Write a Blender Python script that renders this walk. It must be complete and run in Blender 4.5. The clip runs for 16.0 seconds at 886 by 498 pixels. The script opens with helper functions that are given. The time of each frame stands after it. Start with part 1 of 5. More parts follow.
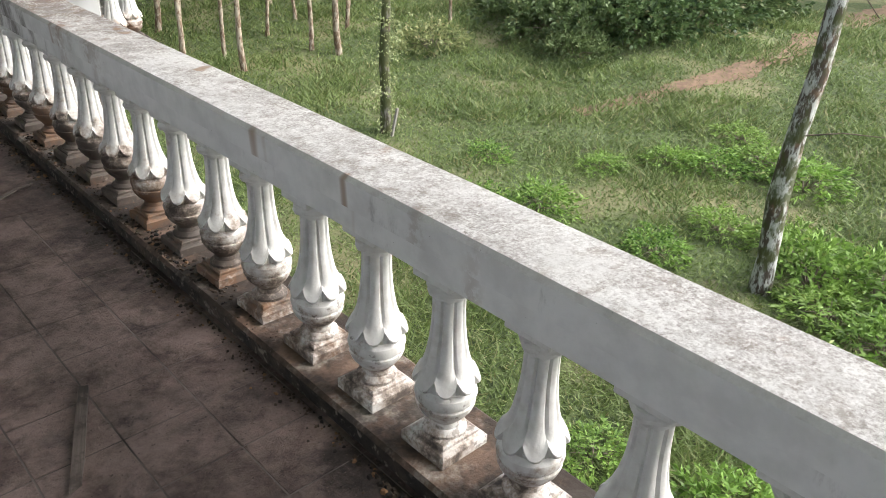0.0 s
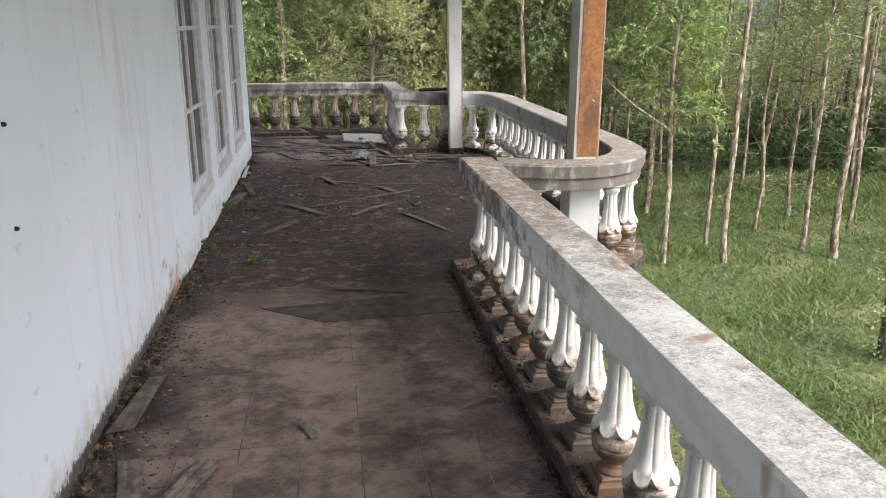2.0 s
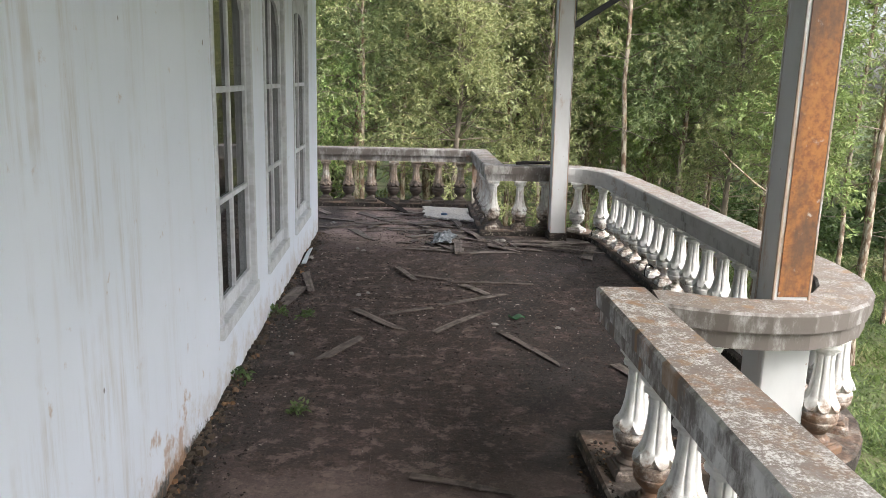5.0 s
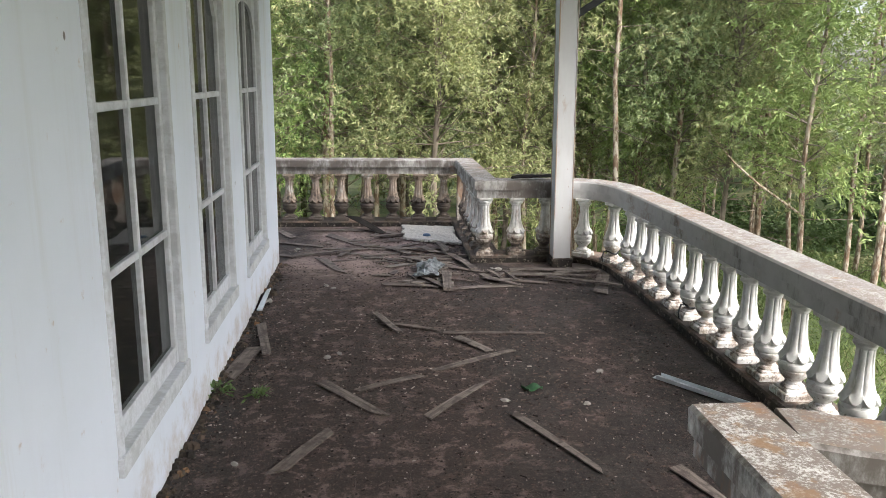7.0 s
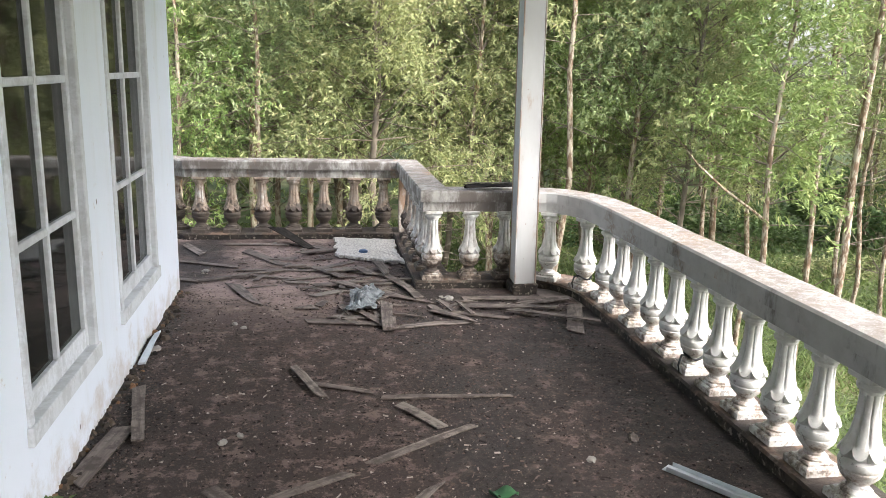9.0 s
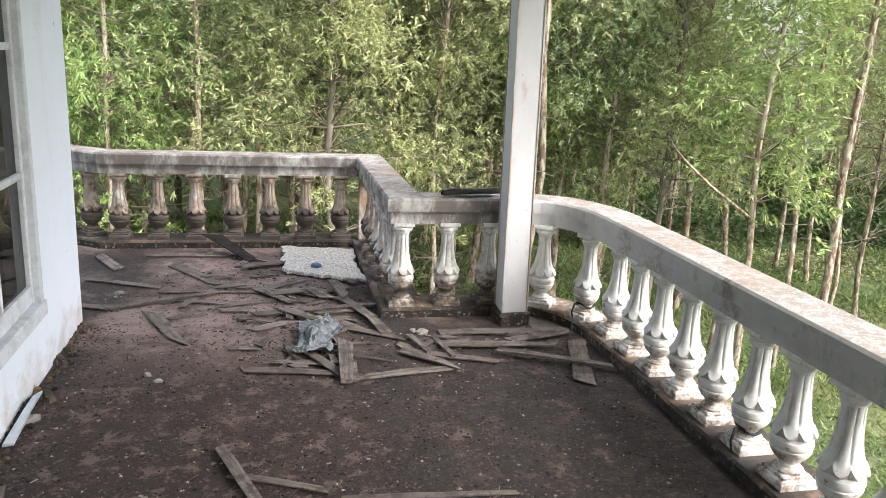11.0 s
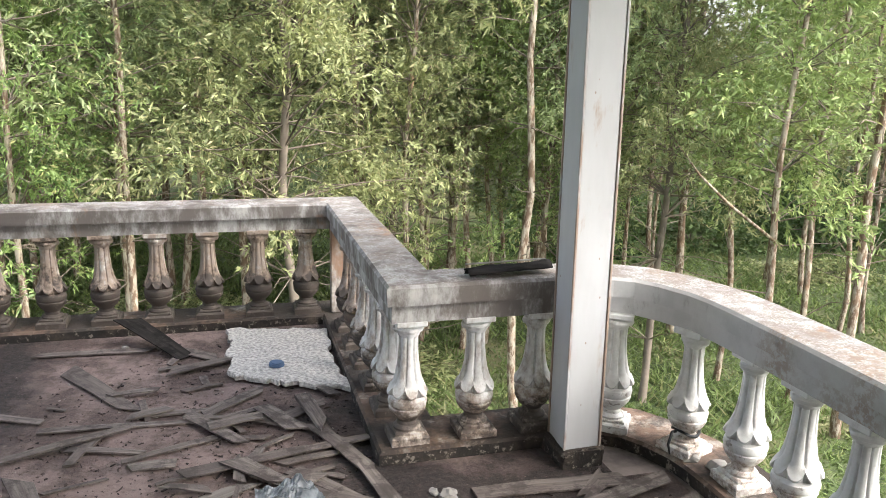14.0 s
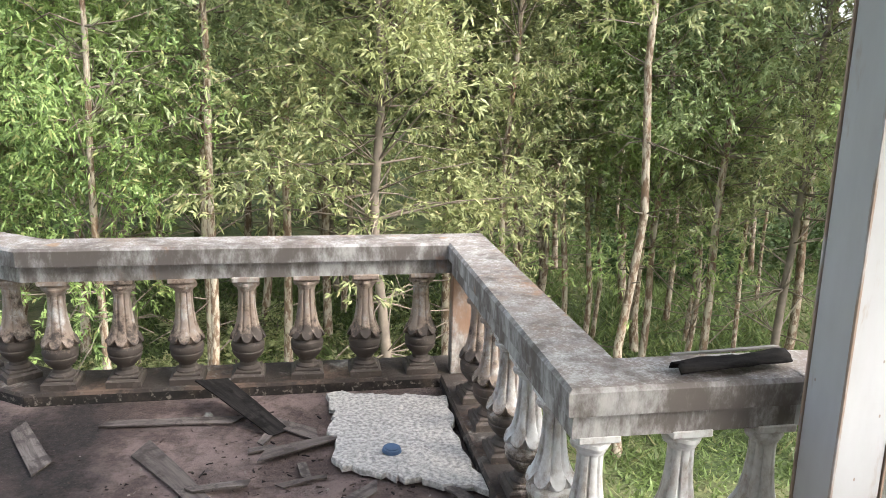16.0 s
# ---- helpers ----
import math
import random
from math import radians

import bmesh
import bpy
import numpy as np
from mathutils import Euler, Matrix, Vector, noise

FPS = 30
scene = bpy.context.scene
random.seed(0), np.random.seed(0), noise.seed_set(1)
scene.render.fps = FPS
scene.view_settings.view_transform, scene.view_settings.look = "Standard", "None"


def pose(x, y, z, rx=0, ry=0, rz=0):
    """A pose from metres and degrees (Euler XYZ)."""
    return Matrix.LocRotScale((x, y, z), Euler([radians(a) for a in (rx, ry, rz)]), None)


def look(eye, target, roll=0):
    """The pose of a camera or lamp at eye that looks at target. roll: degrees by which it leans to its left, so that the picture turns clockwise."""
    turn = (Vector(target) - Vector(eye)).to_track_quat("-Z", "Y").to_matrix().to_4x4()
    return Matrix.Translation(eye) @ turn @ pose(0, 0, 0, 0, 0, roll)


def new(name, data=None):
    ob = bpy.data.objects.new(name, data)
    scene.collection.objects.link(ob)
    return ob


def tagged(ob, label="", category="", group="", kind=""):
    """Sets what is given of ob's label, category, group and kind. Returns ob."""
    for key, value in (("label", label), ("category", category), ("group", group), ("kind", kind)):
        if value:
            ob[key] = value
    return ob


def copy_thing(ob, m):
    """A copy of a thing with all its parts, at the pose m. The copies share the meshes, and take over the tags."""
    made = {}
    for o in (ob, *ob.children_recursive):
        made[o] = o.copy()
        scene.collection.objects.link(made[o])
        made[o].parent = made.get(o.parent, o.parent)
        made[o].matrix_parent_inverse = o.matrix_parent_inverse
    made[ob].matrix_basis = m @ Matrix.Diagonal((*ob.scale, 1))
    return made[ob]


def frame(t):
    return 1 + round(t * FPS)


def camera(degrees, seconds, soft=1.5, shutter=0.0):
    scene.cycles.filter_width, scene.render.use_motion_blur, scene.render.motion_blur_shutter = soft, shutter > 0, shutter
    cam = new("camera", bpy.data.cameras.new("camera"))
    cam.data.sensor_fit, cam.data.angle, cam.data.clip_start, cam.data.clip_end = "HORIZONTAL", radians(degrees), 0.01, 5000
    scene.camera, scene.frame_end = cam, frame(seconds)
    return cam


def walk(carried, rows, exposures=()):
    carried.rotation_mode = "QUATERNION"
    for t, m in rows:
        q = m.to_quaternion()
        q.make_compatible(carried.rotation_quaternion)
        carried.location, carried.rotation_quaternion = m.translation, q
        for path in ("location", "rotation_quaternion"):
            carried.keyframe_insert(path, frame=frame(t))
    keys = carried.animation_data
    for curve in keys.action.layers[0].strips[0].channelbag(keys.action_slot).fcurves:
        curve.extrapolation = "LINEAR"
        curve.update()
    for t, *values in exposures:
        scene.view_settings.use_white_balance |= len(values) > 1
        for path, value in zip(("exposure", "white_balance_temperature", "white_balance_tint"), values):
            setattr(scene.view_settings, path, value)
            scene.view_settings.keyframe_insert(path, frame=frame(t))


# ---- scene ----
cam = camera(59.4, 16.0, soft=0.45)
PATH = [
    (0, (0.309, -0.237, 1.523), (1.528, 1.036, 0.577), 2.3),
    (0.3, (0.33, -0.176, 1.569), (1.37, 1.317, 0.737), 4.8),
    (0.4, (0.357, -0.14, 1.564), (1.327, 1.407, 0.748), 4.1),
    (0.5, (0.36, -0.153, 1.557), (1.258, 1.454, 0.775), 3.0),
    (0.7, (0.388, -0.109, 1.554), (1.173, 1.577, 0.82), 1.3),
    (1, (0.408, -0.022, 1.57), (1.099, 1.723, 0.878), 0.7),
    (1.5, (0.443, 0.204, 1.591), (0.959, 2.034, 0.971), 1.1),
    (2, (0.499, 0.38, 1.621), (0.781, 2.28, 1.062), 0.0),
    (2.5, (0.588, 0.617, 1.658), (0.712, 2.553, 1.17), 0.7),
    (3, (0.607, 0.84, 1.656), (0.689, 2.788, 1.213), 0.7),
    (3.5, (0.566, 1.119, 1.678), (0.633, 3.071, 1.248), 1.0),
    (3.7, (0.548, 1.228, 1.667), (0.627, 3.181, 1.242), 0.9),
    (5.8, (0.465, 2.629, 1.678), (0.568, 4.579, 1.248), 1.5),
    (6, (0.48, 2.771, 1.688), (0.592, 4.724, 1.269), 1.1),
    (6.5, (0.485, 3.072, 1.707), (0.613, 5.022, 1.28), 0.7),
    (7, (0.445, 3.364, 1.701), (0.612, 5.309, 1.266), 0.6),
    (7.5, (0.464, 3.651, 1.686), (0.723, 5.58, 1.226), 1.2),
    (8, (0.542, 3.978, 1.699), (0.824, 5.905, 1.243), 0.9),
    (8.5, (0.575, 4.249, 1.683), (0.842, 6.178, 1.229), 1.2),
    (8.7, (0.553, 4.395, 1.679), (0.841, 6.322, 1.227), 1.4),
    (10.8, (0.65, 5.638, 1.647), (1.036, 7.537, 1.154), 2.4),
    (11, (0.633, 5.747, 1.65), (1.065, 7.637, 1.159), 2.8),
    (11.5, (0.621, 6.008, 1.653), (1.098, 7.887, 1.165), 2.8),
    (12, (0.644, 6.346, 1.645), (1.124, 8.227, 1.164), 2.6),
    (12.5, (0.65, 6.593, 1.643), (1.133, 8.472, 1.155), 3.1),
    (13, (0.61, 6.891, 1.646), (1.137, 8.756, 1.148), 3.6),
    (13.5, (0.667, 7.159, 1.646), (1.224, 9.013, 1.145), 2.8),
    (14, (0.718, 7.503, 1.651), (1.261, 9.368, 1.174), 1.6),
    (14.5, (0.677, 7.765, 1.646), (1.182, 9.644, 1.182), 1.6),
    (15, (0.583, 8.035, 1.652), (1.096, 9.915, 1.204), 2.5),
    (15.5, (0.56, 8.235, 1.653), (1.064, 10.117, 1.201), 2.6),
    (16, (0.59, 8.464, 1.656), (0.955, 10.374, 1.187), 1.6),
]
EXPOSURES = [(0, 1.47), (3, 1.52), (6, 1.60), (7, 1.72), (8.5, 2.08), (11, 2.12), (12.5, 2.02), (16, 2.02)]
walk(cam, [(t, look(eye, target, roll)) for t, eye, target, roll in PATH], EXPOSURES)

# ---- world, sun ----
world = bpy.data.worlds.new("overcast_sky")
scene.world = world
world.use_nodes = True
wn, wl = world.node_tree.nodes, world.node_tree.links
sky = wn.new("ShaderNodeTexSky")
sky.sky_type, sky.sun_disc = "NISHITA", False
sky.sun_elevation, sky.sun_rotation = radians(45), radians(133)
sky.air_density, sky.dust_density = 1.0, 4.0
soften = wn.new("ShaderNodeHueSaturation")
soften.inputs["Saturation"].default_value = 0.55
wl.new(sky.outputs[0], soften.inputs["Color"])
wl.new(soften.outputs[0], wn["Background"].inputs["Color"])
wn["Background"].inputs["Strength"].default_value = 0.15
sun = new("sun", bpy.data.lights.new("sun", "SUN"))
sun.data.energy, sun.data.angle, sun.data.color = 1.05, radians(40), (1.0, 0.985, 0.965)
sun.matrix_world = look((6.4, -6.0, 8.8), (0, 0, 0))

# ---- materials ----


class Mat:
    """A node material with a Principled surface and short helpers."""

    def __init__(self, name, rough=0.8, metal=0.0):
        self.m = bpy.data.materials.new(name)
        self.m.use_nodes = True
        self.n, self.l = self.m.node_tree.nodes, self.m.node_tree.links
        self.s = self.n["Principled BSDF"]
        self.s.inputs["Roughness"].default_value, self.s.inputs["Metallic"].default_value = rough, metal

    def coords(self, kind="Object", scale=(1, 1, 1)):
        c, mp = self.n.new("ShaderNodeTexCoord"), self.n.new("ShaderNodeMapping")
        if kind == "World":
            g = self.n.new("ShaderNodeNewGeometry")
            self.l.new(g.outputs["Position"], mp.inputs["Vector"])
        else:
            self.l.new(c.outputs[kind], mp.inputs["Vector"])
        mp.inputs["Scale"].default_value = scale
        return mp.outputs[0]

    def noise(self, scale, kind="World", stretch=(1, 1, 1), detail=4, rough=0.6):
        t = self.n.new("ShaderNodeTexNoise")
        t.inputs["Scale"].default_value, t.inputs["Detail"].default_value = scale, detail
        t.inputs["Roughness"].default_value = rough
        self.l.new(self.coords(kind, stretch), t.inputs["Vector"])
        return t.outputs["Fac"]

    def voronoi(self, scale, kind="World", stretch=(1, 1, 1)):
        t = self.n.new("ShaderNodeTexVoronoi")
        t.inputs["Scale"].default_value = scale
        self.l.new(self.coords(kind, stretch), t.inputs["Vector"])
        return t.outputs["Distance"]

    def band(self, value, low, high, bottom=0.0, top=1.0):
        r = self.n.new("ShaderNodeMapRange")
        r.interpolation_type = "SMOOTHSTEP"
        for key, v in (("From Min", low), ("From Max", high), ("To Min", bottom), ("To Max", top)):
            r.inputs[key].default_value = v
        self.l.new(value, r.inputs["Value"])
        return r.outputs[0]

    def calc(self, op, a, b):
        c = self.n.new("ShaderNodeMath")
        c.operation = op
        for i, v in enumerate((a, b)):
            if isinstance(v, (int, float)):
                c.inputs[i].default_value = v
            else:
                self.l.new(v, c.inputs[i])
        return c.outputs[0]

    def mix(self, fac, a, b):
        x = self.n.new("ShaderNodeMix")
        x.data_type = "RGBA"
        for i, v in ((0, fac), (6, a), (7, b)):
            if isinstance(v, (int, float)):
                x.inputs[i].default_value = v
            elif isinstance(v, tuple):
                x.inputs[i].default_value = (*v, 1)
            else:
                self.l.new(v, x.inputs[i])
        return x.outputs[2]

    def axis(self, index, kind="World"):
        sep = self.n.new("ShaderNodeSeparateXYZ")
        self.l.new(self.coords(kind), sep.inputs[0])
        return sep.outputs[index]

    def up(self):
        g, sep = self.n.new("ShaderNodeNewGeometry"), self.n.new("ShaderNodeSeparateXYZ")
        self.l.new(g.outputs["Normal"], sep.inputs[0])
        return sep.outputs[2]

    def per_object(self):
        return self.n.new("ShaderNodeObjectInfo").outputs["Random"]

    def per_island(self):
        return self.n.new("ShaderNodeNewGeometry").outputs["Random Per Island"]

    def bump(self, height, strength=0.3, distance=0.01):
        b = self.n.new("ShaderNodeBump")
        b.inputs["Strength"].default_value, b.inputs["Distance"].default_value = strength, distance
        self.l.new(height, b.inputs["Height"])
        self.l.new(b.outputs[0], self.s.inputs["Normal"])

    def done(self, color, rough=None):
        if isinstance(color, tuple):
            self.s.inputs["Base Color"].default_value = (*color, 1)
        else:
            self.l.new(color, self.s.inputs["Base Color"])
        if rough is not None:
            self.l.new(rough, self.s.inputs["Roughness"])
        return self.m


def painted_concrete(name, grime, rust, tone=(0.79, 0.79, 0.78), top_dirt=0.02):
    """White-painted cast concrete with soot-black mould, brown rust runs and a weathered upper side."""
    k = Mat(name, 0.75)
    grain, fine, broad = k.noise(140, detail=4, rough=0.7), k.noise(34, detail=6, rough=0.7), k.noise(2.7, detail=5)
    runs, drips = k.noise(6, stretch=(1, 1, 0.42), detail=7, rough=0.74), k.noise(4.2, stretch=(1, 1, 0.03), detail=2)
    along_y = k.axis(1)
    age = k.calc("MULTIPLY", k.calc("MULTIPLY", k.band(along_y, 2.4, 5.0), k.band(along_y, 5.7, 6.8, 1.0, 0.15)), 0.32)
    age = k.calc("ADD", age, k.band(along_y, 9.9, 10.6, 0.0, 0.06))
    rust = k.calc("ADD", k.calc("MULTIPLY", age, 0.28), rust)
    grime, top_dirt = (k.calc("ADD", age, v) for v in (grime, top_dirt))
    c = k.mix(k.band(k.noise(9), 0.35, 0.7), tone, tuple(v * 0.85 for v in tone))
    top = k.band(k.up(), 0.6, 0.95)
    mark = k.calc("ADD", k.calc("ADD", k.calc("MULTIPLY", grain, 0.55), k.calc("MULTIPLY", fine, 0.5)), k.calc("ADD", k.calc("MULTIPLY", broad, 0.5), top_dirt))
    c = k.mix(k.calc("MULTIPLY", top, k.band(mark, 0.66, 0.98, 0.12, 0.92)), c, (0.235, 0.205, 0.19))
    c = k.mix(k.calc("MULTIPLY", top, k.band(k.calc("ADD", k.noise(16, detail=5), top_dirt), 0.54, 0.70, 0, 0.6)), c, (0.20, 0.155, 0.125))
    worn = k.calc("ADD", k.calc("MULTIPLY", k.noise(95, detail=5, rough=0.75), 0.6), k.calc("MULTIPLY", k.noise(11, detail=5, rough=0.7), 0.4))
    c = k.mix(k.calc("MULTIPLY", top, k.band(worn, 0.48, 0.60, 0, 0.7)), c, tuple(v * 1.05 for v in tone))
    edge = k.calc("MULTIPLY", k.band(k.noise(1.7, stretch=(1, 1, 0.2), detail=3), 0.55, 0.64), k.band(k.noise(30, detail=6, rough=0.75), 0.42, 0.56))
    c = k.mix(k.calc("MULTIPLY", edge, 0.6), c, (0.25, 0.16, 0.10))
    c = k.mix(k.calc("MULTIPLY", k.calc("MULTIPLY", top, k.band(k.noise(8, detail=6, rough=0.7), 0.53, 0.62)), k.band(rust, -0.02, 0.08, 0.0, 0.65)), c, (0.31, 0.18, 0.085))
    c = k.mix(k.band(k.calc("ADD", runs, k.calc("SUBTRACT", grime, k.calc("MULTIPLY", k.calc("MULTIPLY", top, age), 0.8))), 0.60, 0.84, 0, 0.88), c, (0.095, 0.075, 0.063))
    c = k.mix(k.band(k.calc("ADD", k.noise(2.9, stretch=(1, 1, 0.6), detail=6, rough=0.7), rust), 0.60, 0.72, 0, 0.8), c, (0.30, 0.165, 0.095))
    c = k.mix(k.band(k.calc("ADD", drips, k.calc("MULTIPLY", rust, 0.5)), 0.67, 0.71, 0, 0.75), c, (0.30, 0.18, 0.10))
    c = k.mix(k.band(k.voronoi(26), 0.02, 0.05, 0.5, 0.0), c, (0.10, 0.09, 0.08))
    k.bump(k.calc("ADD", fine, broad), 0.35, 0.004)
    return k.done(c)


def baluster_paint(name, dirt, bare, growth=(0.17, 0.088, 0.046)):
    """Flaking white paint over cement; blotches of brown and black growth, thickest on the foot."""
    k = Mat(name, 0.72)
    blot = k.noise(11, detail=7, rough=0.72)
    per = k.per_object()
    foot = k.band(k.axis(2), 0.13, 0.42, 0.33, -0.09)
    patch = k.noise(0.9, detail=2)
    y = k.axis(1)
    rusty = k.calc("MULTIPLY", k.band(y, 0.9, 2.4), k.band(y, 5.0, 5.9, 0.17, 0.0))
    far = k.band(y, 10.55, 12.2, 0.0, 0.20)
    dirt, bare = k.calc("ADD", k.calc("ADD", rusty, far), dirt), k.calc("ADD", far, bare)
    level = k.calc("ADD", k.calc("ADD", blot, foot), k.calc("ADD", k.calc("MULTIPLY", patch, 0.4), dirt))
    level = k.calc("SUBTRACT", level, k.calc("MULTIPLY", k.band(y, 5.7, 6.3, 0.0, 0.07), k.band(y, 10.2, 10.6, 1.0, 0.0)))
    c = k.mix(k.band(k.noise(24), 0.4, 0.75), (0.70, 0.70, 0.685), (0.57, 0.56, 0.54))
    c = k.mix(k.band(k.calc("ADD", k.noise(14, stretch=(1, 1, 0.5), detail=6, rough=0.7), bare), 0.45, 0.75, 0, 0.9), c, (0.27, 0.205, 0.16))
    c = k.mix(k.band(level, 0.88, 1.08, 0, 0.8), c, (0.30, 0.22, 0.165))
    hue = k.mix(k.band(k.calc("ADD", k.calc("MULTIPLY", per, 0.25), k.calc("ADD", k.calc("MULTIPLY", k.noise(7, detail=6, rough=0.7), 0.8), rusty)), 0.60, 0.86), (0.052, 0.042, 0.036), growth)
    c = k.mix(k.band(level, 1.0, 1.16, 0, 0.92), c, hue)
    c = k.mix(k.band(k.calc("ADD", k.noise(34, detail=4), k.band(k.axis(2), 0.1, 0.5, 0.12, -0.1)), 0.66, 0.74, 0, 0.6), c, (0.13, 0.105, 0.09))
    k.bump(k.noise(60, detail=4), 0.3, 0.003)
    return k.done(c)


def kerb_mat():
    """Cement kerb: worn pale top with brown blotches, black moss on its sides."""
    k = Mat("mossy_black_kerb", 0.9)
    top = k.band(k.up(), 0.4, 0.9)
    a, f = k.noise(5, detail=7, rough=0.7), k.noise(28, detail=6, rough=0.7)
    pale = k.mix(k.band(f, 0.35, 0.7), (0.46, 0.42, 0.37), (0.27, 0.23, 0.195))
    pale = k.mix(k.band(a, 0.36, 0.50, 0, 0.9), pale, (0.145, 0.085, 0.055))
    pale = k.mix(k.band(k.noise(2.2, detail=6, rough=0.7), 0.38, 0.54, 0, 0.92), pale, (0.032, 0.025, 0.021))
    black = k.mix(k.band(a, 0.42, 0.75), (0.018, 0.015, 0.013), (0.10, 0.075, 0.058))
    black = k.mix(k.band(f, 0.54, 0.64, 0, 0.7), black, (0.30, 0.26, 0.22))
    k.bump(k.calc("ADD", f, a), 0.7, 0.01)
    return k.done(k.mix(top, black, pale))


def wall_paint():
    k = Mat("stained_white_wall_paint", 0.6)
    c = k.mix(k.band(k.noise(0.8, detail=4), 0.3, 0.7), (0.785, 0.835, 0.925), (0.720, 0.77, 0.85))
    drip = k.noise(5.5, stretch=(1, 1, 0.05), detail=5, rough=0.65)
    c = k.mix(k.band(k.calc("ADD", drip, k.band(k.axis(2), 0.6, 3.0, -0.06, 0.07)), 0.53, 0.78, 0, 0.38), c, (0.50, 0.50, 0.43))
    c = k.mix(k.band(k.calc("ADD", k.noise(3, stretch=(1, 1, 0.1), detail=4), -0.02), 0.62, 0.75, 0, 0.4), c, (0.46, 0.36, 0.27))
    y = k.axis(1)
    runs = k.calc("MULTIPLY", k.band(k.noise(9, stretch=(1, 1, 0.06), detail=7, rough=0.75), 0.48, 0.68), k.calc("MULTIPLY", k.band(y, 3.3, 4.0), k.band(y, 4.5, 5.4, 0.42, 0.1)))
    c = k.mix(k.calc("MULTIPLY", runs, k.band(k.noise(2.5, detail=4), 0.35, 0.6)), c, (0.40, 0.33, 0.25))
    bay = k.band(y, 4.9, 6.0, 0.0, 1.0)
    splash = k.calc("ADD", k.noise(7, detail=7, rough=0.75), k.band(k.axis(2), 0.0, 0.5, 0.20, -0.25))
    c = k.mix(k.band(splash, 0.52, 0.85, 0, 0.6), c, (0.42, 0.34, 0.265))
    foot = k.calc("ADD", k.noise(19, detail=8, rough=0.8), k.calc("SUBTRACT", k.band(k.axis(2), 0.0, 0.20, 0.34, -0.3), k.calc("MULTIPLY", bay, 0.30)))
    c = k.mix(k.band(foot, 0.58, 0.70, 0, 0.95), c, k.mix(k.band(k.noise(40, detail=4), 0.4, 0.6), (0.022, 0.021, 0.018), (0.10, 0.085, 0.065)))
    rusty = k.calc("ADD", k.noise(9, detail=6, rough=0.7), k.calc("MULTIPLY", k.band(y, 4.6, 5.0), k.calc("MULTIPLY", k.band(y, 5.1, 5.6, 1.0, 0.0), k.band(k.axis(2), 0.05, 0.5, 0.22, 0.0))))
    c = k.mix(k.band(rusty, 0.62, 0.76, 0, 0.7), c, (0.40, 0.23, 0.13))
    c = k.mix(k.band(k.voronoi(3.6, stretch=(1, 1, 0.7)), 0.026, 0.04, 0.85, 0.0), c, (0.10, 0.095, 0.09))
    k.bump(k.noise(50, detail=5), 0.12, 0.003)
    return k.done(c)


def floor_tile_mat():
    """Maroon cement tile under soot, soil clods and pale dust."""
    k = Mat("dirty_maroon_cement_tile", 0.8)
    y = k.axis(1)
    soil = k.calc("MULTIPLY", k.band(y, 4.3, 5.6), k.band(y, 9.0, 10.4, 1.0, 0.12))
    broad, mid, fine = k.noise(1.5, detail=9, rough=0.70), k.noise(6, detail=9, rough=0.74), k.noise(30, detail=6, rough=0.78)
    clod, crumb = k.noise(17, detail=8, rough=0.8), k.noise(70, detail=4, rough=0.8)
    c = k.mix(k.band(fine, 0.3, 0.7), (0.070, 0.046, 0.039), (0.145, 0.099, 0.086))
    dust = k.calc("ADD", k.calc("MULTIPLY", broad, 0.75), k.calc("ADD", k.calc("MULTIPLY", mid, 0.4), k.calc("MULTIPLY", k.per_object(), 0.05)))
    c = k.mix(k.band(dust, 0.50, 0.70, 0, 0.9), c, (0.33, 0.245, 0.22))
    cover = k.calc("ADD", k.calc("MULTIPLY", mid, 0.5), k.calc("ADD", k.calc("MULTIPLY", fine, 0.25), k.calc("MULTIPLY", soil, 0.42)))
    lump = k.calc("ADD", k.calc("MULTIPLY", clod, 0.6), k.calc("MULTIPLY", crumb, 0.4))
    earth = k.mix(k.band(lump, 0.42, 0.58), (0.008, 0.0045, 0.0038), (0.080, 0.049, 0.040))
    heap = k.calc("MULTIPLY", k.band(y, 6.0, 7.2), k.band(y, 8.3, 9.1, -0.09, 0.0))
    earth = k.mix(k.band(k.calc("ADD", k.noise(3.1, detail=8, rough=0.72), heap), 0.44, 0.60, 0.85, 0.0), earth, (0.020, 0.0105, 0.009))
    earth = k.mix(k.band(k.noise(8, detail=8, rough=0.75), 0.51, 0.60, 0, 0.75), earth, (0.185, 0.130, 0.110))
    c = k.mix(k.band(cover, 0.46, 0.74, 0, 0.92), c, earth)
    soot = k.calc("ADD", k.calc("ADD", k.calc("MULTIPLY", k.noise(1.9, detail=8, rough=0.72), 0.7), k.calc("MULTIPLY", mid, 0.35)), k.band(k.axis(0), 0.75, 1.35, -0.03, 0.12))
    soot = k.calc("ADD", soot, k.band(k.axis(0), -0.44, -0.05, 0.16, 0.0))
    c = k.mix(k.band(soot, 0.53, 0.69, 0, 0.9), c, k.mix(k.band(fine, 0.4, 0.65), (0.012, 0.0095, 0.009), (0.040, 0.030, 0.027)))
    c = k.mix(k.band(crumb, 0.60, 0.66, 0, 0.6), c, (0.27, 0.20, 0.175))
    c = k.mix(k.band(k.noise(52, detail=3, rough=0.8), 0.61, 0.69, 0, 0.7), c, (0.016, 0.012, 0.011))
    k.bump(k.calc("ADD", k.calc("MULTIPLY", fine, 0.7), clod), 1.0, 0.02)
    return k.done(c, k.band(broad, 0.3, 0.7, 0.65, 0.95))


